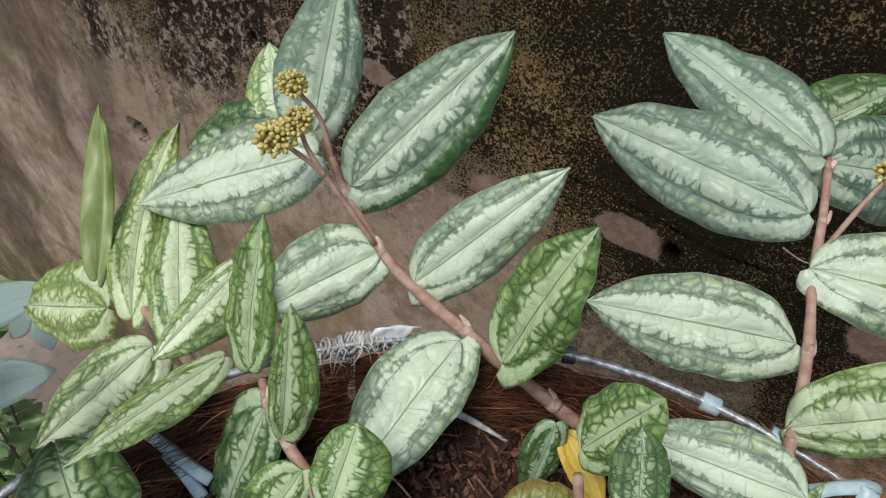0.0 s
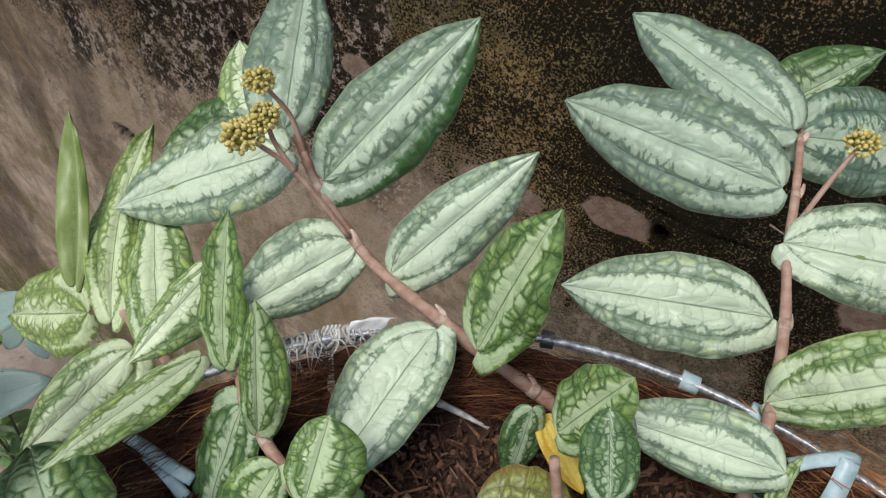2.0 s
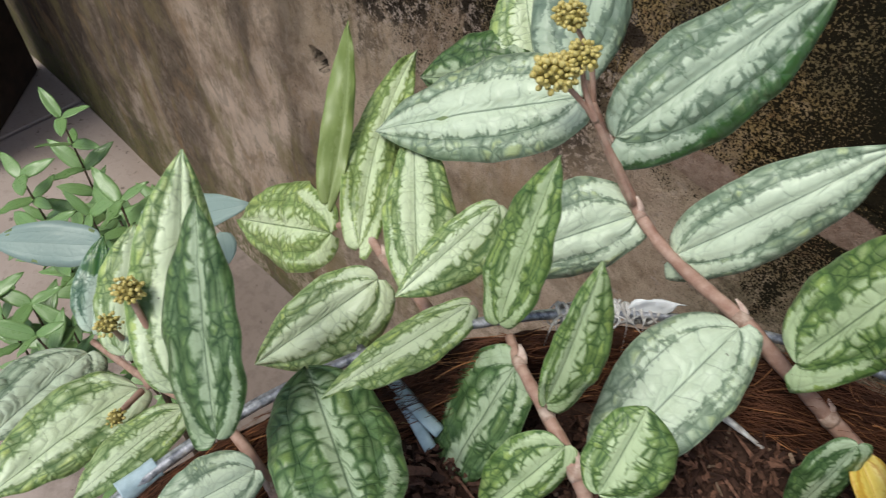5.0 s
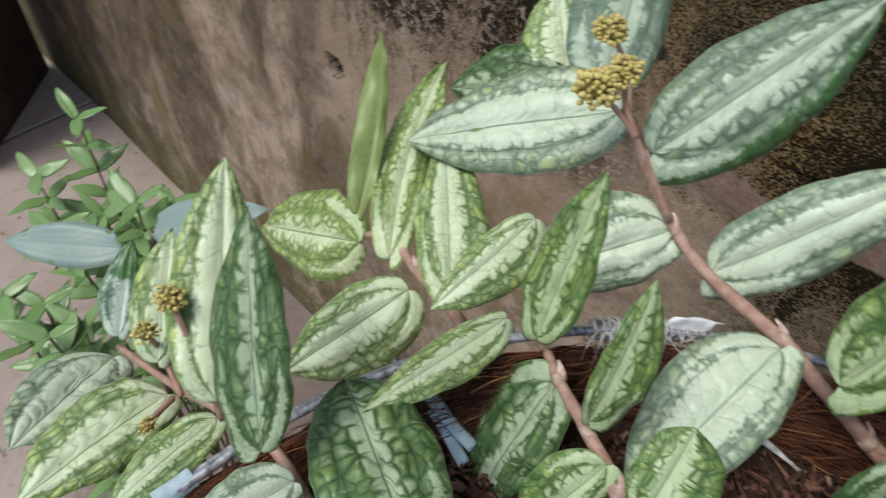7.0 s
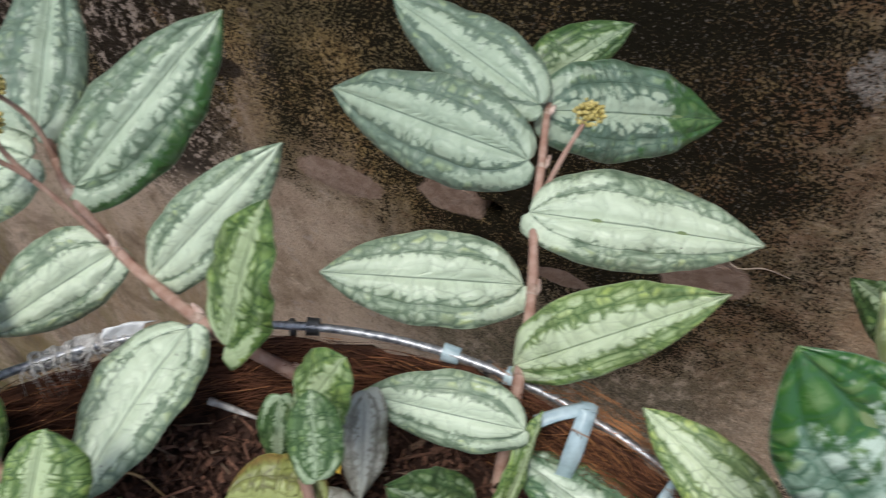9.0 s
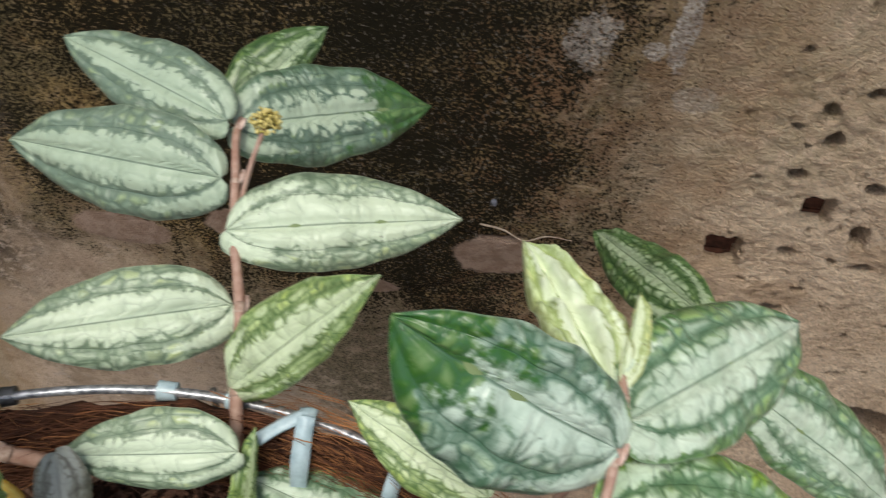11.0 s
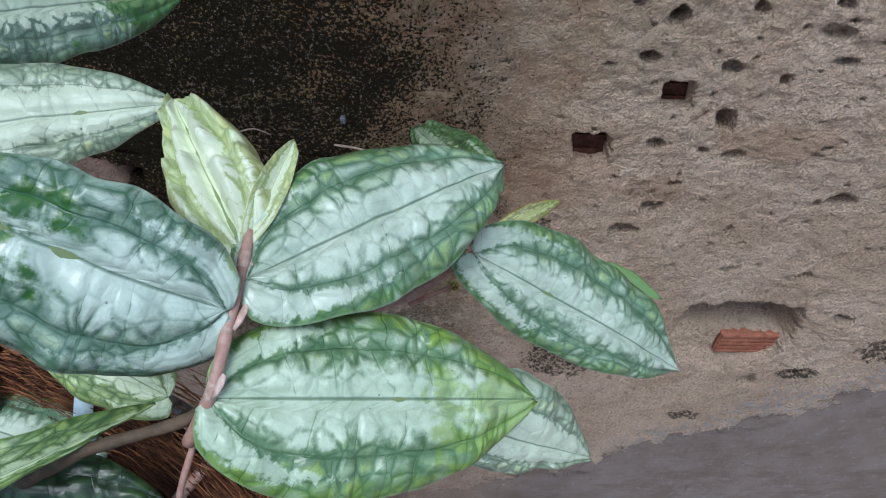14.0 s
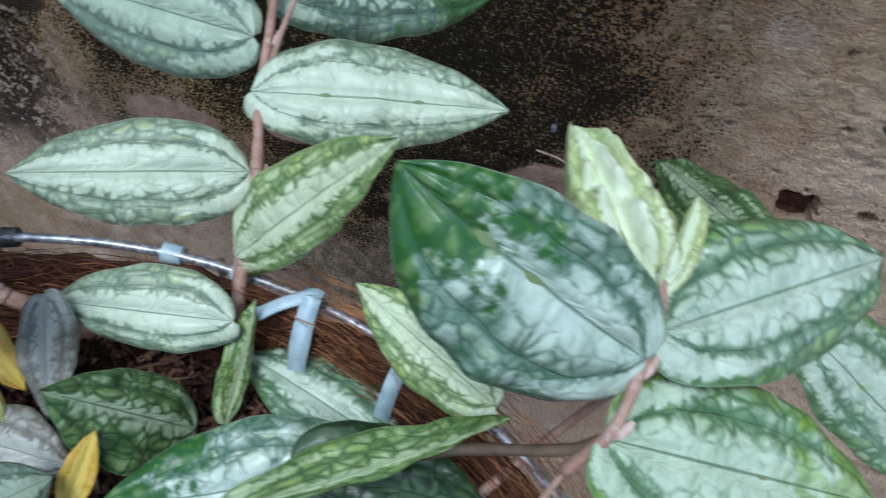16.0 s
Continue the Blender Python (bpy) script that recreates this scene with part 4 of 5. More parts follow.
def wall_mesh():
    xs = np.concatenate([np.arange(-2.6, -1.0, 0.03), np.arange(-1.0, -0.74, 0.012), np.arange(-0.74, -0.68, 0.004), np.arange(-0.68, -0.5, 0.010), np.arange(-0.5, -0.485, 0.0050), np.arange(-0.485, -0.443, 0.0018), np.arange(-0.443, 0.34, 0.0050), np.arange(0.34, 0.385, 0.003), np.arange(0.385, 0.56, 0.0016), np.arange(0.56, 0.70, 0.0020), np.arange(0.70, 0.86, 0.0035), np.arange(0.86, 1.1, 0.008), np.arange(1.1, 3.01, 0.1)])
    zs = np.concatenate([np.arange(0.0, 0.42, 0.03), np.arange(0.42, 0.74, 0.007), np.arange(0.74, 0.89, 0.0020), np.arange(0.89, 1.05, 0.0030), np.arange(1.05, 1.29, 0.0018), np.arange(1.29, 1.42, 0.008), np.arange(1.42, 2.61, 0.1)])
    xs, zs = [np.array([q[0]] + [b for a, b in zip(q, q[1:]) if b - a > 0.001]) for q in (np.sort(xs), np.sort(zs))]
    verts = [(x, WALL_Y + wall_depth(x, z), z) for z in zs for x in xs]
    n = len(xs)
    faces = [(j * n + i, j * n + i + 1, (j + 1) * n + i + 1, (j + 1) * n + i) for j in range(len(zs) - 1) for i in range(n - 1)]
    # back, top and ends, so that the wall is a solid slab
    b = len(verts)
    x0, x1, z0, z1 = xs[0], xs[-1], zs[0], zs[-1]
    verts += [(x0, WALL_Y + 0.16, z0), (x1, WALL_Y + 0.16, z0), (x1, WALL_Y + 0.16, z1), (x0, WALL_Y + 0.16, z1)]
    m = len(zs)
    faces += [(b + 1, b, b + 3, b + 2), tuple([(m - 1) * n + i for i in range(n)] + [b + 2, b + 3]), tuple([j * n for j in range(m)] + [b + 3, b]), tuple([j * n + n - 1 for j in range(m - 1, -1, -1)] + [b + 1, b + 2])]
    me = bpy.data.meshes.new("wall_back")
    me.from_pydata(verts, [], faces)
    me.polygons.foreach_set("use_smooth", [True] * len(me.polygons))
    me.materials.append(WALL)
    return new("wall_back", me)


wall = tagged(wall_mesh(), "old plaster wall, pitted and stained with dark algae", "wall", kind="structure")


def brick_piece(cx, cz, w, h, depth, ridges, mat):
    bm = bmesh.new()
    depth += wall_depth(cx, cz - 0.055)
    box(bm, (w, 0.03, h), Matrix.Translation((cx, WALL_Y + depth + 0.015, cz)))
    bmesh.ops.bevel(bm, geom=bm.edges[:], offset=0.002, segments=1, affect="EDGES")
    for k in range(ridges):
        z = cz - h / 2 + h * (k + 0.5) / ridges
        box(bm, (w * 0.96, 0.004, h / ridges * 0.45), Matrix.Translation((cx, WALL_Y + depth, z)))
    return part("brick", bm, mat, wall)


brick_piece(0.656, 0.784, 0.074, 0.036, 0.015, 5, BRICK)
brick_piece(0.407, 1.086, 0.046, 0.044, 0.017, 3, SHADED_BRICK)
brick_piece(0.463, 1.141, 0.036, 0.036, 0.016, 3, SHADED_BRICK)


def plate(name, pts, thick, mat, label, category):
    bm = bmesh.new()
    f = bm.faces.new([bm.verts.new(p) for p in pts])
    ex = bmesh.ops.extrude_face_region(bm, geom=[f])
    bmesh.ops.translate(bm, vec=(0, 0, -thick), verts=[v for v in ex["geom"] if isinstance(v, bmesh.types.BMVert)])
    bmesh.ops.recalc_face_normals(bm, faces=bm.faces[:])
    me = bpy.data.meshes.new(name)
    bm.to_mesh(me)
    bm.free()
    me.materials.append(mat)
    return tagged(new(name, me), label, category, kind="structure")


plate("ground", [(-60, -60, -0.03), (60, -60, -0.03), (60, 60, -0.03), (-60, 60, -0.03)], 0.3, FLOOR, "bare pinkish cement ground", "ground")
floor = new("floor")
tagged(floor, "pinkish cement floor slabs with open joints", "floor", kind="structure")


def slab(x0, y0, x1, y1):
    bm = bmesh.new()
    box(bm, (x1 - x0 - 0.012, y1 - y0 - 0.012, 0.04), Matrix.Translation(((x0 + x1) / 2, (y0 + y1) / 2, -0.02)))
    bmesh.ops.bevel(bm, geom=bm.edges[:], offset=0.004, segments=1, affect="EDGES")
    part("slab", bm, FLOOR, floor)


for i, (x0, x1) in enumerate([(-3.2, -1.98), (-1.98, 0.0), (0.0, 1.0), (1.0, 2.0), (2.0, 3.0)]):
    for y0, y1 in [(-1.6, -0.55), (-0.55, 0.56)]:
        slab(x0, y0, x1, y1)

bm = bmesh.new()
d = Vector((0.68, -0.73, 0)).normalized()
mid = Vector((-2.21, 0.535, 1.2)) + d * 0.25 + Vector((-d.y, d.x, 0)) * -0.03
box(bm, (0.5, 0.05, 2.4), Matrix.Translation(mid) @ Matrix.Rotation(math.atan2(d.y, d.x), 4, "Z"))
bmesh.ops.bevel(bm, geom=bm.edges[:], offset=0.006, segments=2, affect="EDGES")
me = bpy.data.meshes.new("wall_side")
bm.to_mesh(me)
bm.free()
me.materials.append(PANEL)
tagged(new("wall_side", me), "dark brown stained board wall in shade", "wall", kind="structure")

# small things stuck to the wall
ROOT = mottled("dry_root", (0.20, 0.15, 0.11), (0.40, 0.32, 0.25), 200, 0.8, 0.5)


def rootlet(pts, r, name, label):
    ob = tube(bmesh.new(), spline(pts, 8), r, r * 0.4, 6, 0.4)
    me = bpy.data.meshes.new(name)
    ob.to_mesh(me)
    ob.free()
    me.materials.append(ROOT)
    return tagged(new(name, me), label, "root")


rootlet([(0.196, 0.538, 1.090), (0.2172, 0.541, 1.0835), (0.2368, 0.540, 1.0745), (0.2556, 0.541, 1.082), (0.2775, 0.541, 1.0805)], 0.0011, "dry_rootlet", "thin dry rootlet clinging to the wall")
rootlet([(0.100, 0.537, 1.106), (0.118, 0.540, 1.099), (0.134, 0.538, 1.104), (0.146, 0.541, 1.096)], 0.0009, "dry_rootlet", "thin dry rootlet clinging to the wall")
bm = bmesh.new()
bmesh.ops.create_icosphere(bm, subdivisions=3, radius=0.0027)
for v in bm.verts:
    v.co *= 1 + 0.18 * noise.noise(v.co * 500)
    v.co.z *= 1.3
me = bpy.data.meshes.new("snail_shell")
smooth(bm).to_mesh(me)
bm.free()
me.materials.append(mottled("shell_grey", (0.04, 0.045, 0.06), (0.16, 0.17, 0.21), 500, 0.5, 0.3))
shell = tagged(new("snail_shell", me), "tiny grey snail shell on the wall", "shell")
shell.location = (0.205, WALL_Y + wall_depth(0.205, 1.115) - 0.002, 1.115)

# ---- the basket ----
CX, CY, RIM_Z, RIM_R = 0.088, 0.030, 1.268, 0.204
basket = thing("hanging_basket", (CX, CY, 0.0), "coir-lined round wire basket with a silvery double rim", "planter")


def on_rim(a, r=RIM_R, z=RIM_Z):
    return Vector((CX + r * math.cos(a), CY + r * math.sin(a), z + 0.0025 * math.sin(3 * a + 1)))


def ring(r, z, rad, wob=0.0):
    bm = bmesh.new()
    n = 120
    tube(bm, [on_rim(2 * math.pi * k / n, r + wob * noise.noise(Vector((k * 0.2, z * 9, 0))), z) for k in range(n + 1)], rad, rad, 8, 0.05)
    return bm


keep(part("rim", ring(RIM_R, RIM_Z, 0.0017), WIRE, basket, "silvery grey metal tube"))
keep(part("rim", ring(RIM_R + 0.0026, RIM_Z - 0.0033, 0.0016), WIRE, basket))


def liner():
    """The coir bowl, thick walled, with a ragged lip."""
    bm = bmesh.new()
    n, prof = 150, []
    for k in range(10):
        t = k / 9
        prof.append((RIM_R - 0.004 - 0.012 * t - 0.02 * t * t, RIM_Z - 0.003 - 0.06 * t, 0))
    prof = prof[::-1] + [(RIM_R - 0.001, RIM_Z - 0.006, 0)]
    for k in range(12):
        t = (k + 1) / 12
        prof.append((RIM_R * math.cos(t * math.pi / 2 * 0.98) + 0.004, RIM_Z - 0.006 - 0.16 * math.sin(t * math.pi / 2), 1))
    rings = []
    for r, z, out in prof:
        row = []
        for i in range(n):
            a = 2 * math.pi * i / n
            q = Vector((math.cos(a) * 14, math.sin(a) * 14, z * 60))
            rr = r + 0.0035 * noise.noise(q) + 0.002 * noise.noise(q * 4)
            row.append(bm.verts.new((CX + rr * math.cos(a), CY + rr * math.sin(a), z + 0.003 * noise.noise(q * 1.3))))
        rings.append(row)
    for a, b in zip(rings, rings[1:]):
        for i in range(n):
            bm.faces.new((a[i], a[(i + 1) % n], b[(i + 1) % n], b[i]))
    bm.faces.new(rings[-1])
    bmesh.ops.recalc_face_normals(bm, faces=bm.faces[:])
    return smooth(bm)


keep(part("coir_liner", liner(), COIR, basket, "matted dark red-brown coconut fibre"))


def fibres(seed, n, turn=(0.0, 2 * math.pi), spread=0.0, mat=None, thick=1.0):
    """Loose fibres lying along the inner face and lip of the liner."""
    rnd = random.Random(seed)
    verts, faces = [], []
    for _ in range(n):
        a = rnd.uniform(*turn)
        t = rnd.random()
        r = RIM_R - 0.0055 - 0.016 * t - 0.0045 * rnd.random() ** 2 + spread * rnd.random() * (1 - t)
        z = RIM_Z + 0.004 - 0.045 * t
        da = rnd.choice((-1, 1)) * rnd.uniform(0.02, 0.13)
        dz, dr = rnd.gauss(0, 0.006), rnd.gauss(0, 0.0012)
        bow = rnd.gauss(0, 0.003)
        w = thick * (0.00005 + 0.00014 * rnd.random() ** 2)
        prev = None
        for k in range(6):
            s = k / 5
            aa, rr = a + da * s, r + dr * s - abs(bow) * math.sin(math.pi * s) * 0.2
            p = Vector((CX + rr * math.cos(aa), CY + rr * math.sin(aa), min(RIM_Z + 0.003, z + dz * s + bow * math.sin(math.pi * s))))
            rad = Vector((math.cos(aa), math.sin(aa), 0))
            i0 = len(verts)
            verts += [p + Vector((0, 0, w)), p - rad * w - Vector((0, 0, w * 0.5)), p + rad * w - Vector((0, 0, w * 0.5))]
            if prev is not None:
                for j in range(3):
                    faces.append((prev + j, prev + (j + 1) % 3, i0 + (j + 1) % 3, i0 + j))
            prev = i0
    me = bpy.data.meshes.new("fibres")
    me.from_pydata([tuple(v) for v in verts], [], faces)
    me.materials.append(mat or FIBRE)
    return me


# the last set paints the sunlit stretch of rim with brighter fibres
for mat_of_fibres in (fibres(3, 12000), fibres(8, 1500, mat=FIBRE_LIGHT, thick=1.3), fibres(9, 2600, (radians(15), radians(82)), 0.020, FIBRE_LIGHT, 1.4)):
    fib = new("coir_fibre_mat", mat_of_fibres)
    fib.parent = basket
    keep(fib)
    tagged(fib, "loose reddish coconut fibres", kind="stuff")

ribs = 16
for k in range(ribs):
    a = 2 * math.pi * k / ribs
    line = [on_rim(a, RIM_R * math.cos(t * 1.45) + 0.006, RIM_Z - 0.005 - 0.165 * math.sin(t * 1.5)) for t in (i / 9 for i in range(10))]
    keep(part("basket_wire", tube(bmesh.new(), line, 0.0016, 0.0016, 6), IRON, basket))
bm = bmesh.new()
tube(bm, [Vector((CX, CY, z)) for z in (0.0, 0.4, 0.8, 1.1)], 0.02, 0.02, 14)
tube(bm, [Vector((CX, CY, z)) for z in (0.0, 0.012, 0.02)], 0.16, 0.15, 32)
tube(bm, [Vector((CX, CY, z)) for z in (1.085, 1.095, 1.105)], 0.02, 0.07, 24)
keep(part("stand", bm, IRON, basket, "plain dark iron stand"))


def strap(name, pts, width, thick=0.0007, mat=None, label="", up=(0, 0, 1)):
    bm = bmesh.new()
    line = spline(pts, 7)
    rows = []
    for i, p in enumerate(line):
        dd = (line[min(i + 1, len(line) - 1)] - line[max(i - 1, 0)]).normalized()
        u = dd.cross(Vector(up)).normalized()
        w = u.cross(dd)
        k = width / 2 * (1 + 0.12 * noise.noise(p * 90))
        rows.append([bm.verts.new(p + u * a + w * b) for a, b in ((-k, 0.0), (-k * 0.3, thick * 1.6), (k * 0.35, thick * 0.9), (k, thick * 0.4), (k, -thick), (-k, -thick))])
    for a, b in zip(rows, rows[1:]):
        for j in range(6):
            bm.faces.new((a[j], a[(j + 1) % 6], b[(j + 1) % 6], b[j]))
    bm.faces.new(rows[0][::-1])
    bm.faces.new(rows[-1])
    bmesh.ops.recalc_face_normals(bm, faces=bm.faces[:])
    return keep(part(name, smooth(bm), mat or STRAP, basket, label))


def wrap(a, width, mat=None, label="", name="tie"):
    """A band wound round both rim tubes at the angle a."""
    c = on_rim(a, RIM_R + 0.0013, RIM_Z - 0.0016)
    tan = Vector((-math.sin(a), math.cos(a), 0.0))
    line = [c + tan * (width * k) for k in (-0.5, -0.46, -0.15, 0.2, 0.46, 0.5)]
    bm = tube(bmesh.new(), line, 0.0037, 0.0040, 16, 0.14)
    return keep(part(name, bm, mat or STRAP, basket, label))


def rim_angle(x, y):
    return math.atan2(y - CY, x - CX)


wrap(radians(94.2), 0.007, label="pale blue plastic band")
wrap(radians(86.8), 0.007)
wrap(radians(62.5), 0.012, WRAP, "crumpled silvery plastic strip", name="plastic_strip")
wrap(rim_angle(-0.115, 0.034), 0.012)
wrap(rim_angle(0.018, 0.223), 0.005, IRON, "dark wire clip", name="clip")


def binding(a0, a1, turns, seed):
    """Thin white string wound round both rim tubes, with loose frayed ends."""
    rnd = random.Random(seed)
    ob = None
    for k in range(turns):
        a = a0 + (a1 - a0) * (k + rnd.uniform(-0.4, 0.4)) / turns
        c = on_rim(a, RIM_R + 0.0013, RIM_Z - 0.0016)
        rad, tan = Vector((math.cos(a), math.sin(a), 0)), Vector((-math.sin(a), math.cos(a), 0))
        r, sl = rnd.uniform(0.0030, 0.0040), rnd.uniform(-0.004, 0.004)
        line = [c + rad * (r * math.cos(q)) + Vector((0, 0, r * math.sin(q))) + tan * (sl * math.sin(q)) for q in (2 * math.pi * i / 14 for i in range(15))]
        keep(part("string_turn", tube(bmesh.new(), line, rnd.uniform(0.0003, 0.0008), None, 5, 0.6), WRAP, basket, "frayed white string"))
    for k in range(turns // 2):
        a = a0 + (a1 - a0) * rnd.random()
        p = on_rim(a, RIM_R - 0.002, RIM_Z + 0.002)
        inw = Vector((-math.cos(a), -math.sin(a), 0))
        tan = Vector((-math.sin(a), math.cos(a), 0))
        ln = rnd.uniform(0.008, 0.020)
        line = spline([p, p + inw * 0.004 + tan * rnd.uniform(-0.004, 0.004) + Vector((0, 0, 0.002)), p + inw * 0.006 + tan * rnd.uniform(-0.006, 0.006) - Vector((0, 0, ln))], 4)
        keep(part("string_end", tube(bmesh.new(), line, 0.0004, 0.0002, 4), WRAP, basket, "frayed white string"))


A0, A1 = rim_angle(-0.040, 0.190), rim_angle(-0.066, 0.164)
binding(A0, A1, 34, 4)


def torn_sheet():
    """A crumpled scrap of white plastic film caught on the rim."""
    bm = bmesh.new()
    rows = []
    for j in range(9):
        row = []
        for i in range(9):
            u, v = i / 8 - 0.5, j / 8
            p = Vector((-0.0445 + 0.011 * u + 0.004 * v, 0.1845 + 0.008 * u + 0.008 * v, 1.2730 + 0.0035 * math.sin(2.4 * v) - 0.004 * (1 - v) ** 2))
            p += Vector((0, 0, 1)) * 0.0022 * noise.noise(p * 260) + Vector((0.0012 * noise.noise(p * 400), 0.0012 * noise.noise(p * 390 + Vector((7, 0, 0))), 0))
            row.append(bm.verts.new(p))
        rows.append(row)
    for a, b in zip(rows, rows[1:]):
        for k in range(8):
            bm.faces.new((a[k], a[k + 1], b[k + 1], b[k]))
    ex = bmesh.ops.extrude_face_region(bm, geom=bm.faces[:])
    bmesh.ops.translate(bm, vec=(0, 0, -0.0004), verts=[v for v in ex["geom"] if isinstance(v, bmesh.types.BMVert)])
    bmesh.ops.recalc_face_normals(bm, faces=bm.faces[:])
    return smooth(bm)


keep(part("plastic_scrap", torn_sheet(), FILM, basket, "torn white plastic film"))

# soil with bark chips
soil = thing("potting_mix", (CX, CY, 1.2), "dark brown bark and coir potting mix", "soil")
bm = bmesh.new()
n = 90
rows = []
for j in range(24):
    r = (RIM_R - 0.018) * j / 23
    row = []
    for i in range(n):
        a = 2 * math.pi * i / n
        p = Vector((CX + r * math.cos(a), CY + r * math.sin(a), 0))
        row.append(bm.verts.new((p.x, p.y, 1.233 + 0.006 * noise.noise(p * 30) + 0.003 * noise.noise(p * 120) + 0.004 * (j / 23) ** 4)))
    rows.append(row)
for a, b in zip(rows, rows[1:]):
    for i in range(n):
        bm.faces.new((a[i], a[(i + 1) % n], b[(i + 1) % n], b[i]))
bmesh.ops.remove_doubles(bm, verts=bm.verts[:], dist=1e-6)
keep(part("soil_bed", smooth(bm), SOIL, soil))


def chips(seed, n):
    """Short tapered shards lying at all angles on the soil."""
    rnd = random.Random(seed)
    verts, faces = [], []
    for _ in range(n):
        a, r = rnd.uniform(0, 2 * math.pi), (RIM_R - 0.024) * math.sqrt(rnd.random())
        p = Vector((CX + r * math.cos(a), CY + r * math.sin(a), 1.2375 + rnd.uniform(0, 0.006)))
        turn = Euler((rnd.gauss(0, 0.5), rnd.gauss(0, 0.35), rnd.uniform(0, 6.3))).to_matrix()
        ln, wd, th = min(0.013, 0.0014 + rnd.expovariate(520)) / 2, min(0.0032, 0.0005 + rnd.expovariate(1500)) / 2, rnd.uniform(0.0005, 0.0015) / 2
        if rnd.random() < 0.10:
            ln, wd, th = rnd.uniform(0.004, 0.009), rnd.uniform(0.0002, 0.0006), rnd.uniform(0.0002, 0.0005)
        ends = (rnd.uniform(0.3, 1.0), rnd.uniform(0.5, 1.0))
        i0 = len(verts)
        for sx, k in ((-1, ends[0]), (1, ends[1])):
            for sy, sz in ((-1, -1), (1, -1), (1, 1), (-1, 1)):
                q = Vector((sx * ln, sy * wd * k, sz * th * k)) + Vector([rnd.uniform(-0.0006, 0.0006) for _ in range(3)])
                verts.append(tuple(p + turn @ q))
        for f in ((3, 2, 1, 0), (4, 5, 6, 7), (0, 1, 5, 4), (1, 2, 6, 5), (2, 3, 7, 6), (3, 0, 4, 7)):
            faces.append(tuple(i0 + k for k in f))
    me = bpy.data.meshes.new("bark_mulch")
    me.from_pydata(verts, [], faces)
    me.materials.append(CHIP)
    return me


mulch = new("bark_mulch", chips(5, 26000))
mulch.parent = soil
keep(mulch)
tagged(mulch, "broken reddish-brown bark chips", kind="stuff")

# straps and sticks inside the basket
strap("strap", [(-0.1000, 0.1100, 1.2640), (-0.0880, 0.1120, 1.2560), (-0.0790, 0.1130, 1.2490), (-0.0715, 0.1145, 1.2440)], 0.0048, label="pale blue plastic strap")
strap("strap", [(-0.0885, 0.1115, 1.2520), (-0.0800, 0.1105, 1.2465), (-0.0700, 0.1085, 1.2420)], 0.0045)
strap("strap", [(-0.0950, 0.1350, 1.2660), (-0.0900, 0.1350, 1.2560), (-0.0840, 0.1360, 1.2440)], 0.0034)
strap("strap", [(0.1125, 0.2170, 1.2700), (0.1200, 0.2220, 1.2730), (0.1275, 0.2268, 1.2742), (0.1300, 0.2285, 1.2738)], 0.0055)
strap("strap", [(0.1292, 0.2295, 1.2745), (0.1290, 0.2245, 1.2742), (0.1288, 0.2135, 1.2640), (0.1285, 0.2080, 1.2480)], 0.0066, up=(0, 1, 0.3))
strap("strap", [(0.1665, 0.2195, 1.2740), (0.1650, 0.2140, 1.2730), (0.1625, 0.2050, 1.2620), (0.1610, 0.2000, 1.2460)], 0.0056, up=(0, 1, 0.3))
for k in range(5):
    strap("string_end", [(-0.0575 + 0.0012 * k, 0.1795 + 0.0010 * k, 1.2730), (-0.0565 + 0.0011 * k, 0.1740 + 0.0008 * k, 1.2690), (-0.0530 + 0.0008 * k, 0.1700 + 0.0006 * k, 1.2560), (-0.0505 + 0.0009 * k, 0.1690, 1.2480 - 0.001 * k)], 0.0011, 0.0003, WRAP, "frayed white string end")
keep(part("twig", tube(bmesh.new(), spline([(-0.010, 0.187, 1.247), (0.0, 0.188, 1.246), (0.012, 0.190, 1.242)], 5), 0.0017, 0.0007, 7, 0.3), WRAP, soil, "bleached dry twig"))
for a, b, c in (((-0.104, 0.091, 1.238), (-0.093, 0.100, 1.242), (-0.081, 0.110, 1.243)), ((-0.110, 0.083, 1.240), (-0.10, 0.094, 1.242), (-0.088, 0.103, 1.240)), ((-0.03, 0.150, 1.241), (-0.018, 0.152, 1.243), (-0.006, 0.150, 1.240)),
                ((0.02, 0.135, 1.241), (0.03, 0.142, 1.244), (0.043, 0.146, 1.240))):
    keep(part("straw", tube(bmesh.new(), spline([a, b, c], 5), 0.0006, 0.0004, 5), STRAW, soil, "dry straw"))

# ---- the plants in the basket ----
PLANT = "cuttings in the basket"


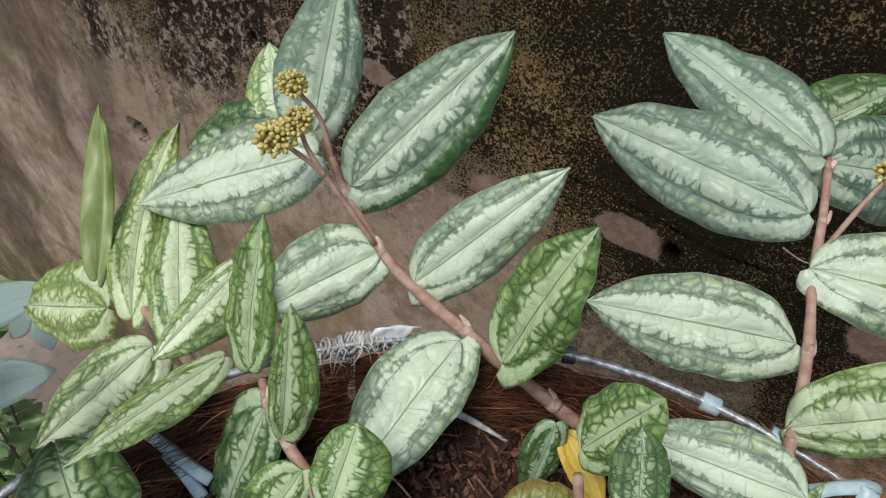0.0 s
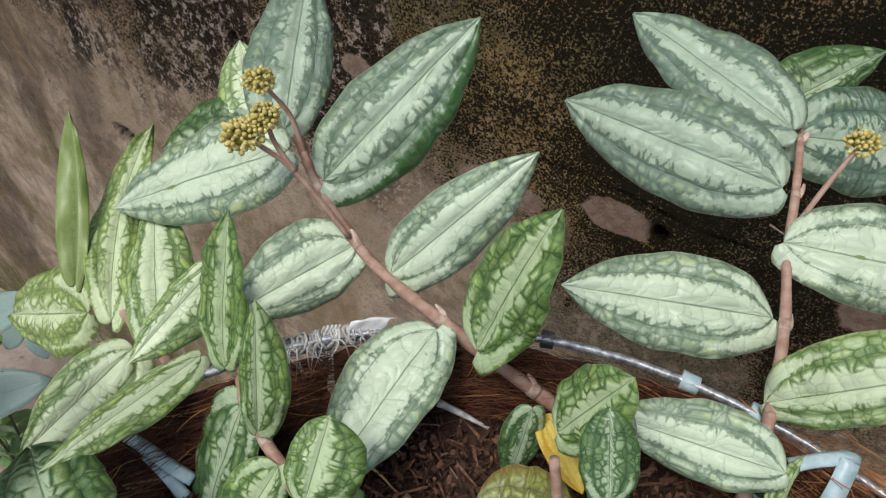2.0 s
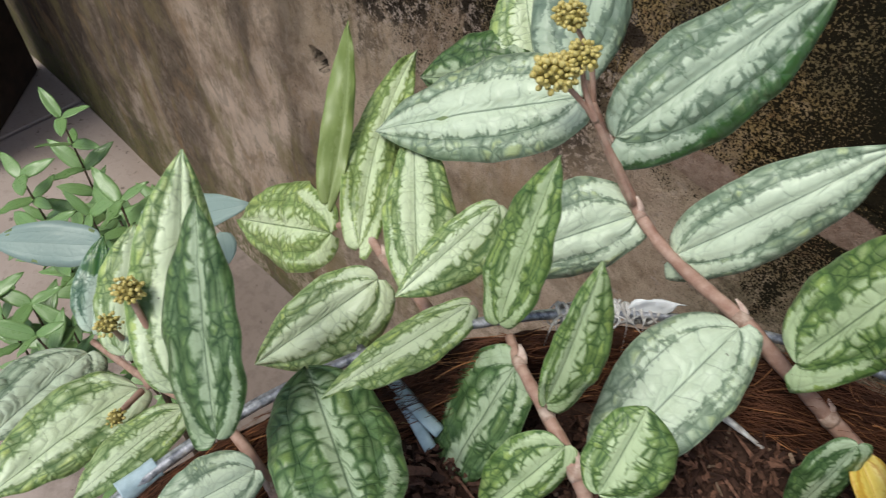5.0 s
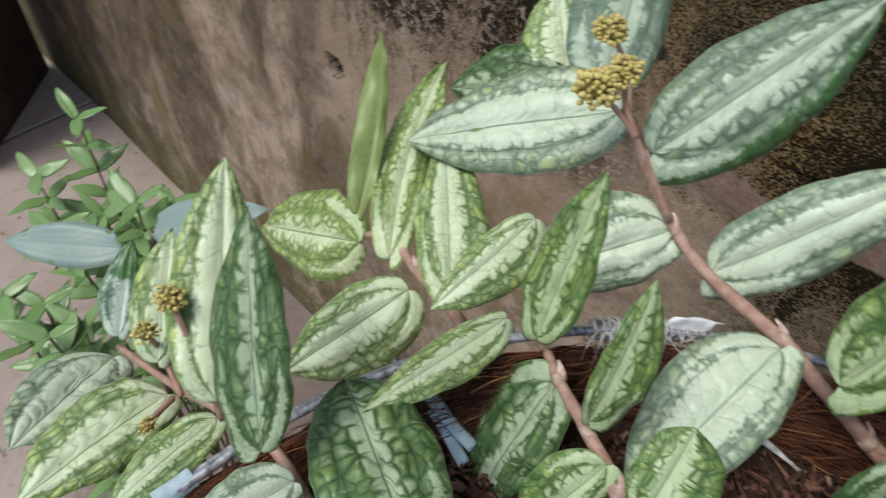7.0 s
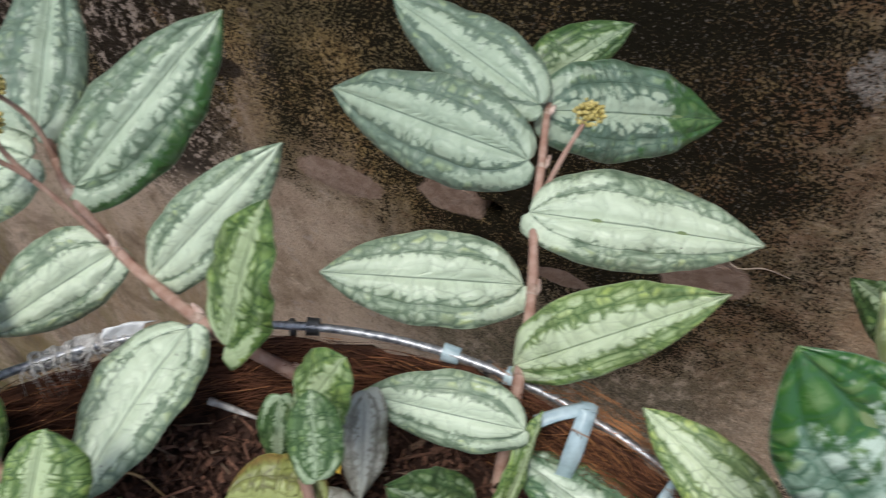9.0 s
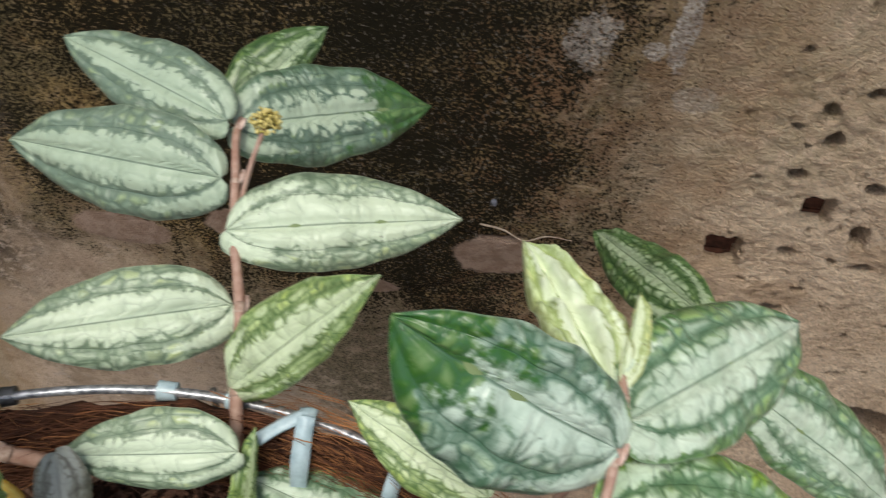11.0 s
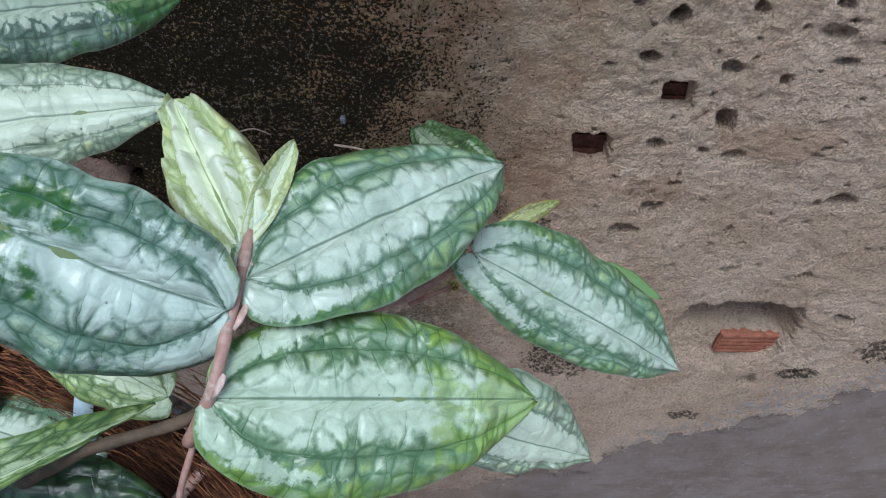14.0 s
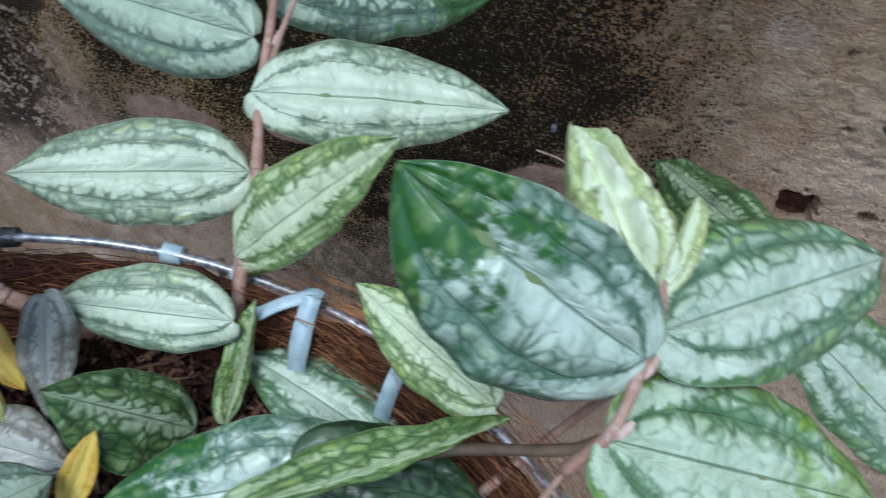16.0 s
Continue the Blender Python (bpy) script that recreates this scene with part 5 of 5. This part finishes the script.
def plant_left():
    plant = thing("foliage_plant", (0.045, 0.165, 1.236), "silver-variegated plant with a leaning stem and flower buds", "plant", PLANT)
    stem(plant, [(0.060, 0.212, 1.226), (0.042, 0.210, 1.243), (0.021, 0.2065, 1.256), (-0.003, 0.2015, 1.272), (-0.018, 0.2015, 1.2785), (-0.049, 0.213, 1.272), (-0.070, 0.220, 1.275), (-0.095, 0.229, 1.288), (-0.120, 0.247, 1.293)], 0.0032, 0.0020, nodes=(2, 4, 5, 6, 7))
    leaf(plant, (-0.1290, 0.2492, 1.2908), (-0.1650, 0.3213, 1.3282), (0.25, -0.30, 0.92), 0.0240, 0.0179, "slate")
    leaf(plant, (-0.0928, 0.2301, 1.2923), (-0.0595, 0.2997, 1.3459), (0.31, -0.67, 0.67), 0.0203, 0.0235, "edged", lobes=(0.02, 0.12))
    leaf(plant, (-0.1114, 0.2306, 1.3000), (-0.1858, 0.1907, 1.2597), (-0.07, -0.68, 0.73), 0.0204, 0.0244, "silver", lobes=(0.06, 0.03))
    leaf(plant, (-0.155, 0.260, 1.267), (-0.206, 0.239, 1.252), (0.13, -0.75, 0.65), 0.020, 0.024, "dark")
    leaf(plant, (-0.158, 0.266, 1.271), (-0.190, 0.291, 1.295), (0.19, -0.54, 0.82), 0.020, 0.012, "lime")
    leaf(plant, (-0.0501, 0.2149, 1.2721), (-0.0107, 0.2576, 1.3257), (0.21, -0.85, 0.48), 0.0152, 0.0166, "silver", lobes=(0.02, 0.15))
    leaf(plant, (-0.0711, 0.2219, 1.2730), (-0.1056, 0.1738, 1.2520), (0.31, -0.58, 0.75), 0.0159, 0.0216, "silver")
    leaf(plant, (0.0023, 0.1900, 1.2896), (0.0159, 0.2050, 1.3530), (-0.27, -0.93, 0.26), 0.0170, 0.0143, "green", lobes=(0.02, 0.18))
    leaf(plant, (-0.0166, 0.1939, 1.2832), (-0.0234, 0.1276, 1.2614), (-0.02, -0.45, 0.89), 0.0156, 0.0202, "silver")
    flower_head(plant, (-0.1110, 0.2073, 1.3242), 0.0073, 90, (-0.0733, 0.2191, 1.2782), (-0.0955, 0.2160, 1.3065), 4)
    flower_head(plant, (-0.1065, 0.2158, 1.3289), 0.0059, 70, (-0.0955, 0.2160, 1.3065), (-0.1030, 0.2154, 1.3180), 7)
    flower_head(plant, (-0.1268, 0.2363, 1.3254), 0.0060, 76, (-0.1100, 0.2400, 1.2900), (-0.1180, 0.2420, 1.3090), 5)


def plant_right():
    plant = thing("foliage_plant", (0.115, 0.185, 1.236), "silver-variegated plant with an upright pinkish stem", "plant", PLANT)
    stem(plant, [(0.108, 0.195, 1.228), (0.1045, 0.215, 1.257), (0.101, 0.233, 1.275), (0.095, 0.262, 1.287), (0.0865, 0.288, 1.298), (0.081, 0.312, 1.308), (0.075, 0.338, 1.315), (0.072, 0.372, 1.306)], 0.0027, 0.0014, nodes=(1, 2, 3, 4, 5, 6))
    leaf(plant, (0.0711, 0.3379, 1.3183), (-0.0147, 0.3740, 1.3272), (-0.15, -0.56, 0.81), 0.0170, 0.0208, "slate", blunt=0.15)
    leaf(plant, (0.0754, 0.3109, 1.3092), (-0.0254, 0.3289, 1.3011), (-0.18, -0.75, 0.64), 0.0236, 0.0234, "slate", blunt=0.15, lobes=(0.07, 0.01))
    leaf(plant, (0.0909, 0.2654, 1.2845), (0.0152, 0.2357, 1.2865), (0.66, -0.29, 0.69), 0.0193, 0.0199, "silver", blunt=0.15, lobes=(0.10, -0.01))
    leaf(plant, (0.0834, 0.2888, 1.3015), (0.1767, 0.3108, 1.3028), (0.10, -0.57, 0.81), 0.0231, 0.0187, "silver", lobes=(0.0, 0.06))
    leaf(plant, (0.0980, 0.2332, 1.2752), (0.1532, 0.2357, 1.3456), (-0.49, -0.81, 0.33), 0.0175, 0.0126, "lime", lobes=(0.01, 0.08))
    leaf(plant, (0.0724, 0.3421, 1.3133), (0.1539, 0.4069, 1.2918), (0.55, -0.43, 0.71), 0.0265, 0.0227, "tipped")
    leaf(plant, (0.0583, 0.3794, 1.2964), (0.0973, 0.4214, 1.3220), (0.20, -0.63, 0.75), 0.0190, 0.0110, "dark")
    leaf(plant, (0.1098, 0.2069, 1.2789), (0.0492, 0.1993, 1.2750), (0.02, -0.63, 0.77), 0.0124, 0.0156, "silver", lobes=(0.06, 0.0))
    flower_head(plant, (0.094, 0.322, 1.333), 0.0058, 60, (0.085, 0.297, 1.300), (0.089, 0.309, 1.318), 6)


def plant_side():
    plant = thing("foliage_plant", (-0.085, 0.125, 1.236), "lime-variegated plant trailing over the basket rim", "plant", PLANT)
    stem(plant, [(-0.080, 0.112, 1.228), (-0.098, 0.138, 1.252), (-0.120, 0.147, 1.250), (-0.140, 0.153, 1.243), (-0.154, 0.158, 1.239), (-0.168, 0.160, 1.235), (-0.176, 0.158, 1.230)], 0.0027, 0.0018, nodes=(2, 3, 4, 5))
    leaf(plant, (-0.1796, 0.1561, 1.2434), (-0.2204, 0.2079, 1.2912), (0.56, -0.26, 0.79), 0.0092, 0.0047, "plain", bend=0.03, hollow=0.2)
    leaf(plant, (-0.1550, 0.1521, 1.2383), (-0.2114, 0.2423, 1.2644), (0.29, -0.05, 0.96), 0.0125, 0.0120, "mossy", bend=-0.05, wave=0.03)
    leaf(plant, (-0.1146, 0.1461, 1.2590), (-0.1777, 0.2068, 1.2555), (-0.07, -0.09, 0.99), 0.0134, 0.0163, "lime")
    leaf(plant, (-0.1781, 0.1545, 1.2257), (-0.2612, 0.1530, 1.1689), (-0.33, -0.80, 0.50), 0.0226, 0.0234, "mossy", lobes=(0.0, 0.02), wave=0.025)
    leaf(plant, (-0.1387, 0.1475, 1.2355), (-0.1554, 0.0930, 1.2117), (0.44, -0.46, 0.77), 0.0217, 0.0149, "lime")
    leaf(plant, (-0.0883, 0.1450, 1.2721), (-0.0879, 0.0817, 1.2919), (0.37, 0.28, 0.88), 0.0096, 0.0068, "lime")
    leaf(plant, (-0.1059, 0.1788, 1.2832), (-0.1089, 0.1295, 1.2714), (0.43, -0.49, 0.75), 0.0147, 0.0077, "lime")


def plant_front():
    plant = thing("foliage_plant", (-0.005, 0.108, 1.236), "small green-netted plant with upright folded leaves", "plant", PLANT)
    stem(plant, [(0.000, 0.106, 1.228), (-0.014, 0.116, 1.266), (-0.026, 0.121, 1.278), (-0.042, 0.127, 1.282), (-0.060, 0.137, 1.277), (-0.070, 0.145, 1.272)], 0.0026, 0.0018, nodes=(2, 3, 4))
    leaf(plant, (-0.0743, 0.1434, 1.2776), (-0.0781, 0.1653, 1.3360), (0.05, -0.95, 0.32), 0.0113, 0.0100, "green", fold=0.4)
    leaf(plant, (-0.0430, 0.1262, 1.2893), (-0.0459, 0.1396, 1.3394), (0.56, -0.81, 0.19), 0.0051, 0.0103, "green", fold=0.5)
    leaf(plant, (-0.0608, 0.1370, 1.2750), (-0.0605, 0.1035, 1.2277), (-0.20, -0.80, 0.56), 0.0131, 0.0188, "dark")
    leaf(plant, (-0.032, 0.122, 1.284), (-0.042, 0.101, 1.251), (0.22, -0.85, 0.48), 0.008, 0.012, "green")
    leaf(plant, (-0.017, 0.116, 1.288), (-0.020, 0.135, 1.307), (0.31, -0.65, 0.70), 0.009, 0.015, "green", blunt=0.6)


def plant_edge():
    plant = thing("foliage_plant", (-0.070, 0.055, 1.236), "pale variegated plant spilling over the rim", "plant", PLANT)
    stem(plant, [(-0.075, 0.056, 1.228), (-0.090, 0.060, 1.262), (-0.110, 0.061, 1.270), (-0.138, 0.060, 1.250), (-0.172, 0.057, 1.224), (-0.222, 0.053, 1.198)], 0.0019, 0.0014, nodes=(1, 2, 3))
    leaf(plant, (-0.0919, 0.0528, 1.3048), (-0.1241, 0.0798, 1.3473), (0.38, -0.65, 0.65), 0.0120, 0.0093, "dark")
    leaf(plant, (-0.123, 0.056, 1.283), (-0.167, 0.097, 1.322), (0.59, -0.14, 0.80), 0.015, 0.012, "lime")
    leaf(plant, (-0.160, 0.053, 1.262), (-0.182, 0.080, 1.290), (0.56, -0.34, 0.76), 0.011, 0.007, "lime")
    leaf(plant, (-0.222, 0.055, 1.205), (-0.242, 0.081, 1.231), (0.57, -0.33, 0.75), 0.010, 0.006, "blue")
    leaf(plant, (-0.2167, 0.0481, 1.2004), (-0.1902, 0.0012, 1.2238), (-0.01, 0.43, 0.90), 0.0173, 0.0211, "silver")
    leaf(plant, (-0.1675, 0.0523, 1.2300), (-0.1627, -0.0047, 1.2361), (0.18, 0.09, 0.98), 0.0124, 0.0200, "lime")
    leaf(plant, (-0.1306, 0.0559, 1.2604), (-0.1236, 0.0175, 1.2691), (0.05, 0.16, 0.98), 0.0076, 0.0097, "lime")
    leaf(plant, (-0.091, 0.058, 1.277), (-0.097, 0.028, 1.280), (0.53, -0.02, 0.85), 0.009, 0.010, "silver")
    leaf(plant, (-0.052, 0.065, 1.298), (-0.102, 0.087, 1.283), (-0.27, 0.05, 0.96), 0.018, 0.017, "dark", blunt=1)
    flower_head(plant, (-0.1449, 0.0605, 1.3069), 0.0044, 52, (-0.125, 0.056, 1.268), (-0.136, 0.059, 1.290), 8)
    flower_head(plant, (-0.1560, 0.0532, 1.2850), 0.0040, 34, (-0.155, 0.054, 1.244), (-0.167, 0.057, 1.252), 9)
    flower_head(plant, (-0.152, 0.040, 1.246), 0.0034, 26, (-0.160, 0.052, 1.238), (-0.156, 0.045, 1.242), 10)


def plant_low():
    plant = thing("foliage_plant", (0.075, 0.150, 1.236), "young dark-netted shoots with a yellowing leaf", "plant", PLANT)
    stem(plant, [(0.060, 0.150, 1.228), (0.052, 0.158, 1.262), (0.042, 0.166, 1.290)], 0.0024, 0.0016, nodes=(1,))
    stem(plant, [(0.112, 0.165, 1.228), (0.111, 0.172, 1.240), (0.110, 0.178, 1.248)], 0.0020, 0.0012)
    stem(plant, [(0.165, 0.160, 1.228), (0.170, 0.178, 1.250), (0.172, 0.188, 1.262)], 0.0022, 0.0014)
    leaf(plant, (0.028, 0.182, 1.284), (0.028, 0.173, 1.243), (0.35, -0.91, 0.21), 0.007, 0.008, "dark")
    leaf(plant, (0.0393, 0.1757, 1.2888), (0.0538, 0.1803, 1.3271), (-0.46, -0.85, 0.27), 0.0125, 0.0125, "green", lobes=(0.02, 0.16), blunt=0.5)
    leaf(plant, (0.0607, 0.1481, 1.3164), (0.0512, 0.1642, 1.3326), (0.09, -0.68, 0.73), 0.0080, 0.0080, "dark", blunt=0.6)
    leaf(plant, (0.055, 0.161, 1.262), (0.024, 0.150, 1.267), (0.30, -0.46, 0.83), 0.010, 0.016, "old", wave=0.02, blunt=1)
    leaf(plant, (0.1044, 0.1812, 1.2500), (0.0758, 0.1644, 1.2908), (0.07, -0.34, 0.94), 0.0174, 0.0135, "dark")
    leaf(plant, (0.166, 0.194, 1.249), (0.107, 0.212, 1.251), (-0.02, -0.18, 0.98), 0.014, 0.017, "glossy")
    leaf(plant, (0.111, 0.188, 1.245), (0.114, 0.216, 1.280), (0.63, -0.63, 0.45), 0.007, 0.004, "green")
    leaf(plant, (0.1635, 0.1728, 1.2773), (0.0944, 0.1453, 1.2654), (0.02, -0.52, 0.85), 0.0140, 0.0188, "blue")
    leaf(plant, (0.031, 0.187, 1.274), (0.054, 0.174, 1.262), (0.3, -0.5, 0.7), 0.007, 0.006, "yellow", fold=0.6, cup=-0.3, label="withering yellow leaf")
    leaf(plant, (0.0533, 0.1962, 1.2836), (0.0646, 0.1678, 1.2591), (0.40, -0.60, 0.70), 0.0091, 0.0083, "withered", wave=0.07, label="withered grey-green leaf")
    leaf(plant, (-0.015, 0.1366, 1.240), (-0.0170, 0.1405, 1.2475), (0.2, -0.6, 0.8), 0.0026, 0.0026, "herb", blunt=1.0, label="tiny bright green seedling leaf")
    leaf(plant, (-0.014, 0.135, 1.236), (-0.0155, 0.1345, 1.2435), (0.2, -0.8, 0.6), 0.0022, 0.0022, "herb", blunt=1.0, label="tiny bright green seedling leaf")
    leaf(plant, (0.083, 0.147, 1.258), (0.088, 0.163, 1.277), (0.4, -0.6, 0.7), 0.005, 0.005, "yellow", fold=0.5, cup=-0.2, label="small yellow leaf")
    leaf(plant, (0.0454, 0.1567, 1.2607), (0.0773, 0.1576, 1.2568), (0.15, -0.45, 0.88), 0.0125, 0.0125, "withered", wave=0.05, label="withered grey-green leaf")
    leaf(plant, (0.0709, 0.1288, 1.2828), (0.0823, 0.1489, 1.2727), (0.10, -0.40, 0.90), 0.0120, 0.0120, "slate")


def plant_outer():
    plant = thing("foliage_plant", (0.150, 0.140, 1.236), "broad bluish-variegated plant leaning past the rim", "plant", PLANT)
    stem(plant, [(0.135, 0.165, 1.228), (0.155, 0.170, 1.275), (0.181, 0.1731, 1.2995), (0.1925, 0.1743, 1.3060), (0.212, 0.1755, 1.3155), (0.2195, 0.1775, 1.3215)], 0.0022, 0.0013, WOODY, label="dark woody stem")
    stem(plant, [(0.188, 0.135, 1.228), (0.205, 0.158, 1.272), (0.2095, 0.1655, 1.2955), (0.2145, 0.1732, 1.310), (0.2155, 0.1752, 1.317)], 0.0009, 0.0008)
    stem(plant, [(0.214, 0.172, 1.312), (0.221, 0.178, 1.326), (0.224, 0.190, 1.335), (0.226, 0.204, 1.341), (0.226, 0.212, 1.342)], 0.0017, 0.0013, nodes=(1, 2, 3))
    stem(plant, [(0.150, 0.120, 1.228), (0.205, 0.190, 1.262), (0.2482, 0.2407, 1.2656), (0.2660, 0.2465, 1.2740), (0.2838, 0.2425, 1.3005)], 0.0018, 0.0013)
    flower_head(plant, (0.2797, 0.2579, 1.2646), 0.0026, 34, (0.2640, 0.2455, 1.2700), (0.272, 0.252, 1.267), 12, "small knot of green flower buds")
    leaf(plant, (0.1431, 0.1398, 1.3189), (0.2000, 0.1873, 1.3023), (0.67, -0.45, 0.59), 0.0082, 0.0027, "green")
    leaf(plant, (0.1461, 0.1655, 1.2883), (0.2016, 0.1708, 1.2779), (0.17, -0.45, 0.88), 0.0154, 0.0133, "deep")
    leaf(plant, (0.2239, 0.1915, 1.3380), (0.1614, 0.1987, 1.3729), (0.17, -0.88, 0.45), 0.0288, 0.0176, "blue", droop=0.06, blunt=0.3, lobes=(0.10, 0.03))
    leaf(plant, (0.2271, 0.1996, 1.3393), (0.2905, 0.2498, 1.3316), (0.29, -0.25, 0.92), 0.0213, 0.0200, "glossy", blunt=0.3, lobes=(0.02, 0.08))
    leaf(plant, (0.2197, 0.1771, 1.3240), (0.2991, 0.1936, 1.2970), (0.37, -0.45, 0.81), 0.0218, 0.0249, "bright", blunt=0.3, lobes=(0.02, 0.06))
    leaf(plant, (0.2838, 0.2422, 1.3013), (0.3690, 0.2422, 1.2346), (0.49, -0.60, 0.63), 0.0228, 0.0169, "glossy", blunt=0.15)
    leaf(plant, (0.2242, 0.2092, 1.3385), (0.1971, 0.2590, 1.3444), (-0.18, -0.16, 0.97), 0.0104, 0.0140, "young", wave=0.05, fold=0.34, hollow=9.0)
    leaf(plant, (0.295, 0.317, 1.256), (0.263, 0.422, 1.204), (-0.72, 0.12, 0.69), 0.020, 0.017, "dark")
    leaf(plant, (0.196, 0.199, 1.285), (0.145, 0.224, 1.292), (-0.15, -0.54, 0.83), 0.013, 0.013, "lime")
    leaf(plant, (0.273, 0.199, 1.277), (0.330, 0.209, 1.229), (0.50, -0.75, 0.44), 0.021, 0.013, "silver")
    leaf(plant, (0.226, 0.210, 1.342), (0.233, 0.242, 1.345), (0.3, -0.4, 0.8), 0.004, 0.004, "young", fold=0.9, cup=0.0, label="rolled pale yellow young leaf")
    leaf(plant, (0.300, 0.300, 1.250), (0.327, 0.312, 1.257), (0.3, -0.4, 0.8), 0.005, 0.004, "old", label="small yellow-green leaf")
    leaf(plant, (0.345, 0.291, 1.240), (0.374, 0.285, 1.224), (0.3, -0.6, 0.7), 0.004, 0.004, "herb", label="small green leaf")



plant_left()
plant_right()
plant_side()
plant_front()
plant_edge()
plant_low()
plant_outer()


# ---- the taller weeds beside the wall ----
def sage_plant():
    plant = thing("broadleaf_weed", (-0.56, 0.12, 0.0), "weed with long smooth blue-green leaves on the floor", "plant")
    top = (-0.47, 0.155, 0.985)
    stem(plant, [(-0.56, 0.12, 0.0), (-0.57, 0.12, 0.4), (-0.54, 0.125, 0.75), top], 0.005, 0.003, WOODY)
    up = (0.45, -0.35, 0.8)
    leaf(plant, top, (-0.385, 0.224, 1.030), up, 0.020, 0.018, "sage", cup=-0.1, fold=0.1)
    leaf(plant, (-0.465, 0.123, 0.990), (-0.540, 0.055, 0.990), up, 0.020, 0.020, "sage", cup=-0.1, fold=0.1)
    leaf(plant, (-0.51, 0.14, 0.86), (-0.440, 0.207, 0.880), up, 0.026, 0.024, "sage", cup=-0.1, fold=0.1)
    leaf(plant, (-0.54, 0.125, 0.80), (-0.47, 0.12, 0.82), up, 0.024, 0.022, "sage", cup=-0.1, fold=0.1)
    leaf(plant, (-0.4700, 0.2274, 0.9178), (-0.4490, 0.2160, 0.8960), up, 0.012, 0.012, "sage", cup=-0.1, fold=0.1)
    leaf(plant, (-0.4790, 0.2200, 0.9205), (-0.4980, 0.2050, 0.8900), up, 0.010, 0.011, "sage", cup=-0.1, fold=0.1)


def herb(foot, tops, seed):
    """A many-stemmed weed with whorls of small leaves near each top."""
    rnd = random.Random(seed)
    plant = thing("leafy_herb", foot, "thin weed with small glossy green leaves on the floor", "plant", "weeds by the wall")
    p0 = Vector(foot)
    for top in tops:
        top = Vector(top)
        pts = [p0 + Vector((rnd.uniform(-0.01, 0.01), rnd.uniform(-0.01, 0.01), 0)), p0.lerp(top, 0.5) + Vector((rnd.uniform(-0.03, 0.03), rnd.uniform(-0.03, 0.03), 0)), top]
        stem(plant, pts, 0.003, 0.0011, WOODY)
        line = spline(pts, 12)
        for k in range(13, len(line)):
            for s in range(3 if k > 20 else 2):
                ang = k * 1.1 + s * 2.2 + rnd.uniform(-0.4, 0.4)
                ln = rnd.uniform(0.028, 0.050)
                tip = line[k] + Vector((math.cos(ang) * ln, math.sin(ang) * ln, rnd.uniform(-0.004, 0.024)))
                leaf(plant, line[k], tip, (rnd.uniform(-0.2, 0.5), -0.3, 1), ln * 0.19, ln * 0.19, "herb", fold=0.2, cup=-0.2)


sage_plant()
herb((-0.72, 0.17, 0.0), [(-0.724, 0.194, 0.93), (-0.69, 0.123, 0.91), (-0.66, 0.15, 0.86)], 21)
herb((-0.60, 0.15, 0.0), [(-0.578, 0.169, 0.90), (-0.55, 0.205, 0.92), (-0.615, 0.10, 0.90)], 22)
herb((-0.58, 0.17, 0.0), [(-0.53, 0.165, 0.965), (-0.60, 0.15, 0.90)], 25)
herb((-0.57, 0.04, 0.0), [(-0.564, 0.055, 0.87), (-0.59, 0.03, 0.88), (-0.52, 0.07, 0.86), (-0.50, 0.04, 0.90)], 23)
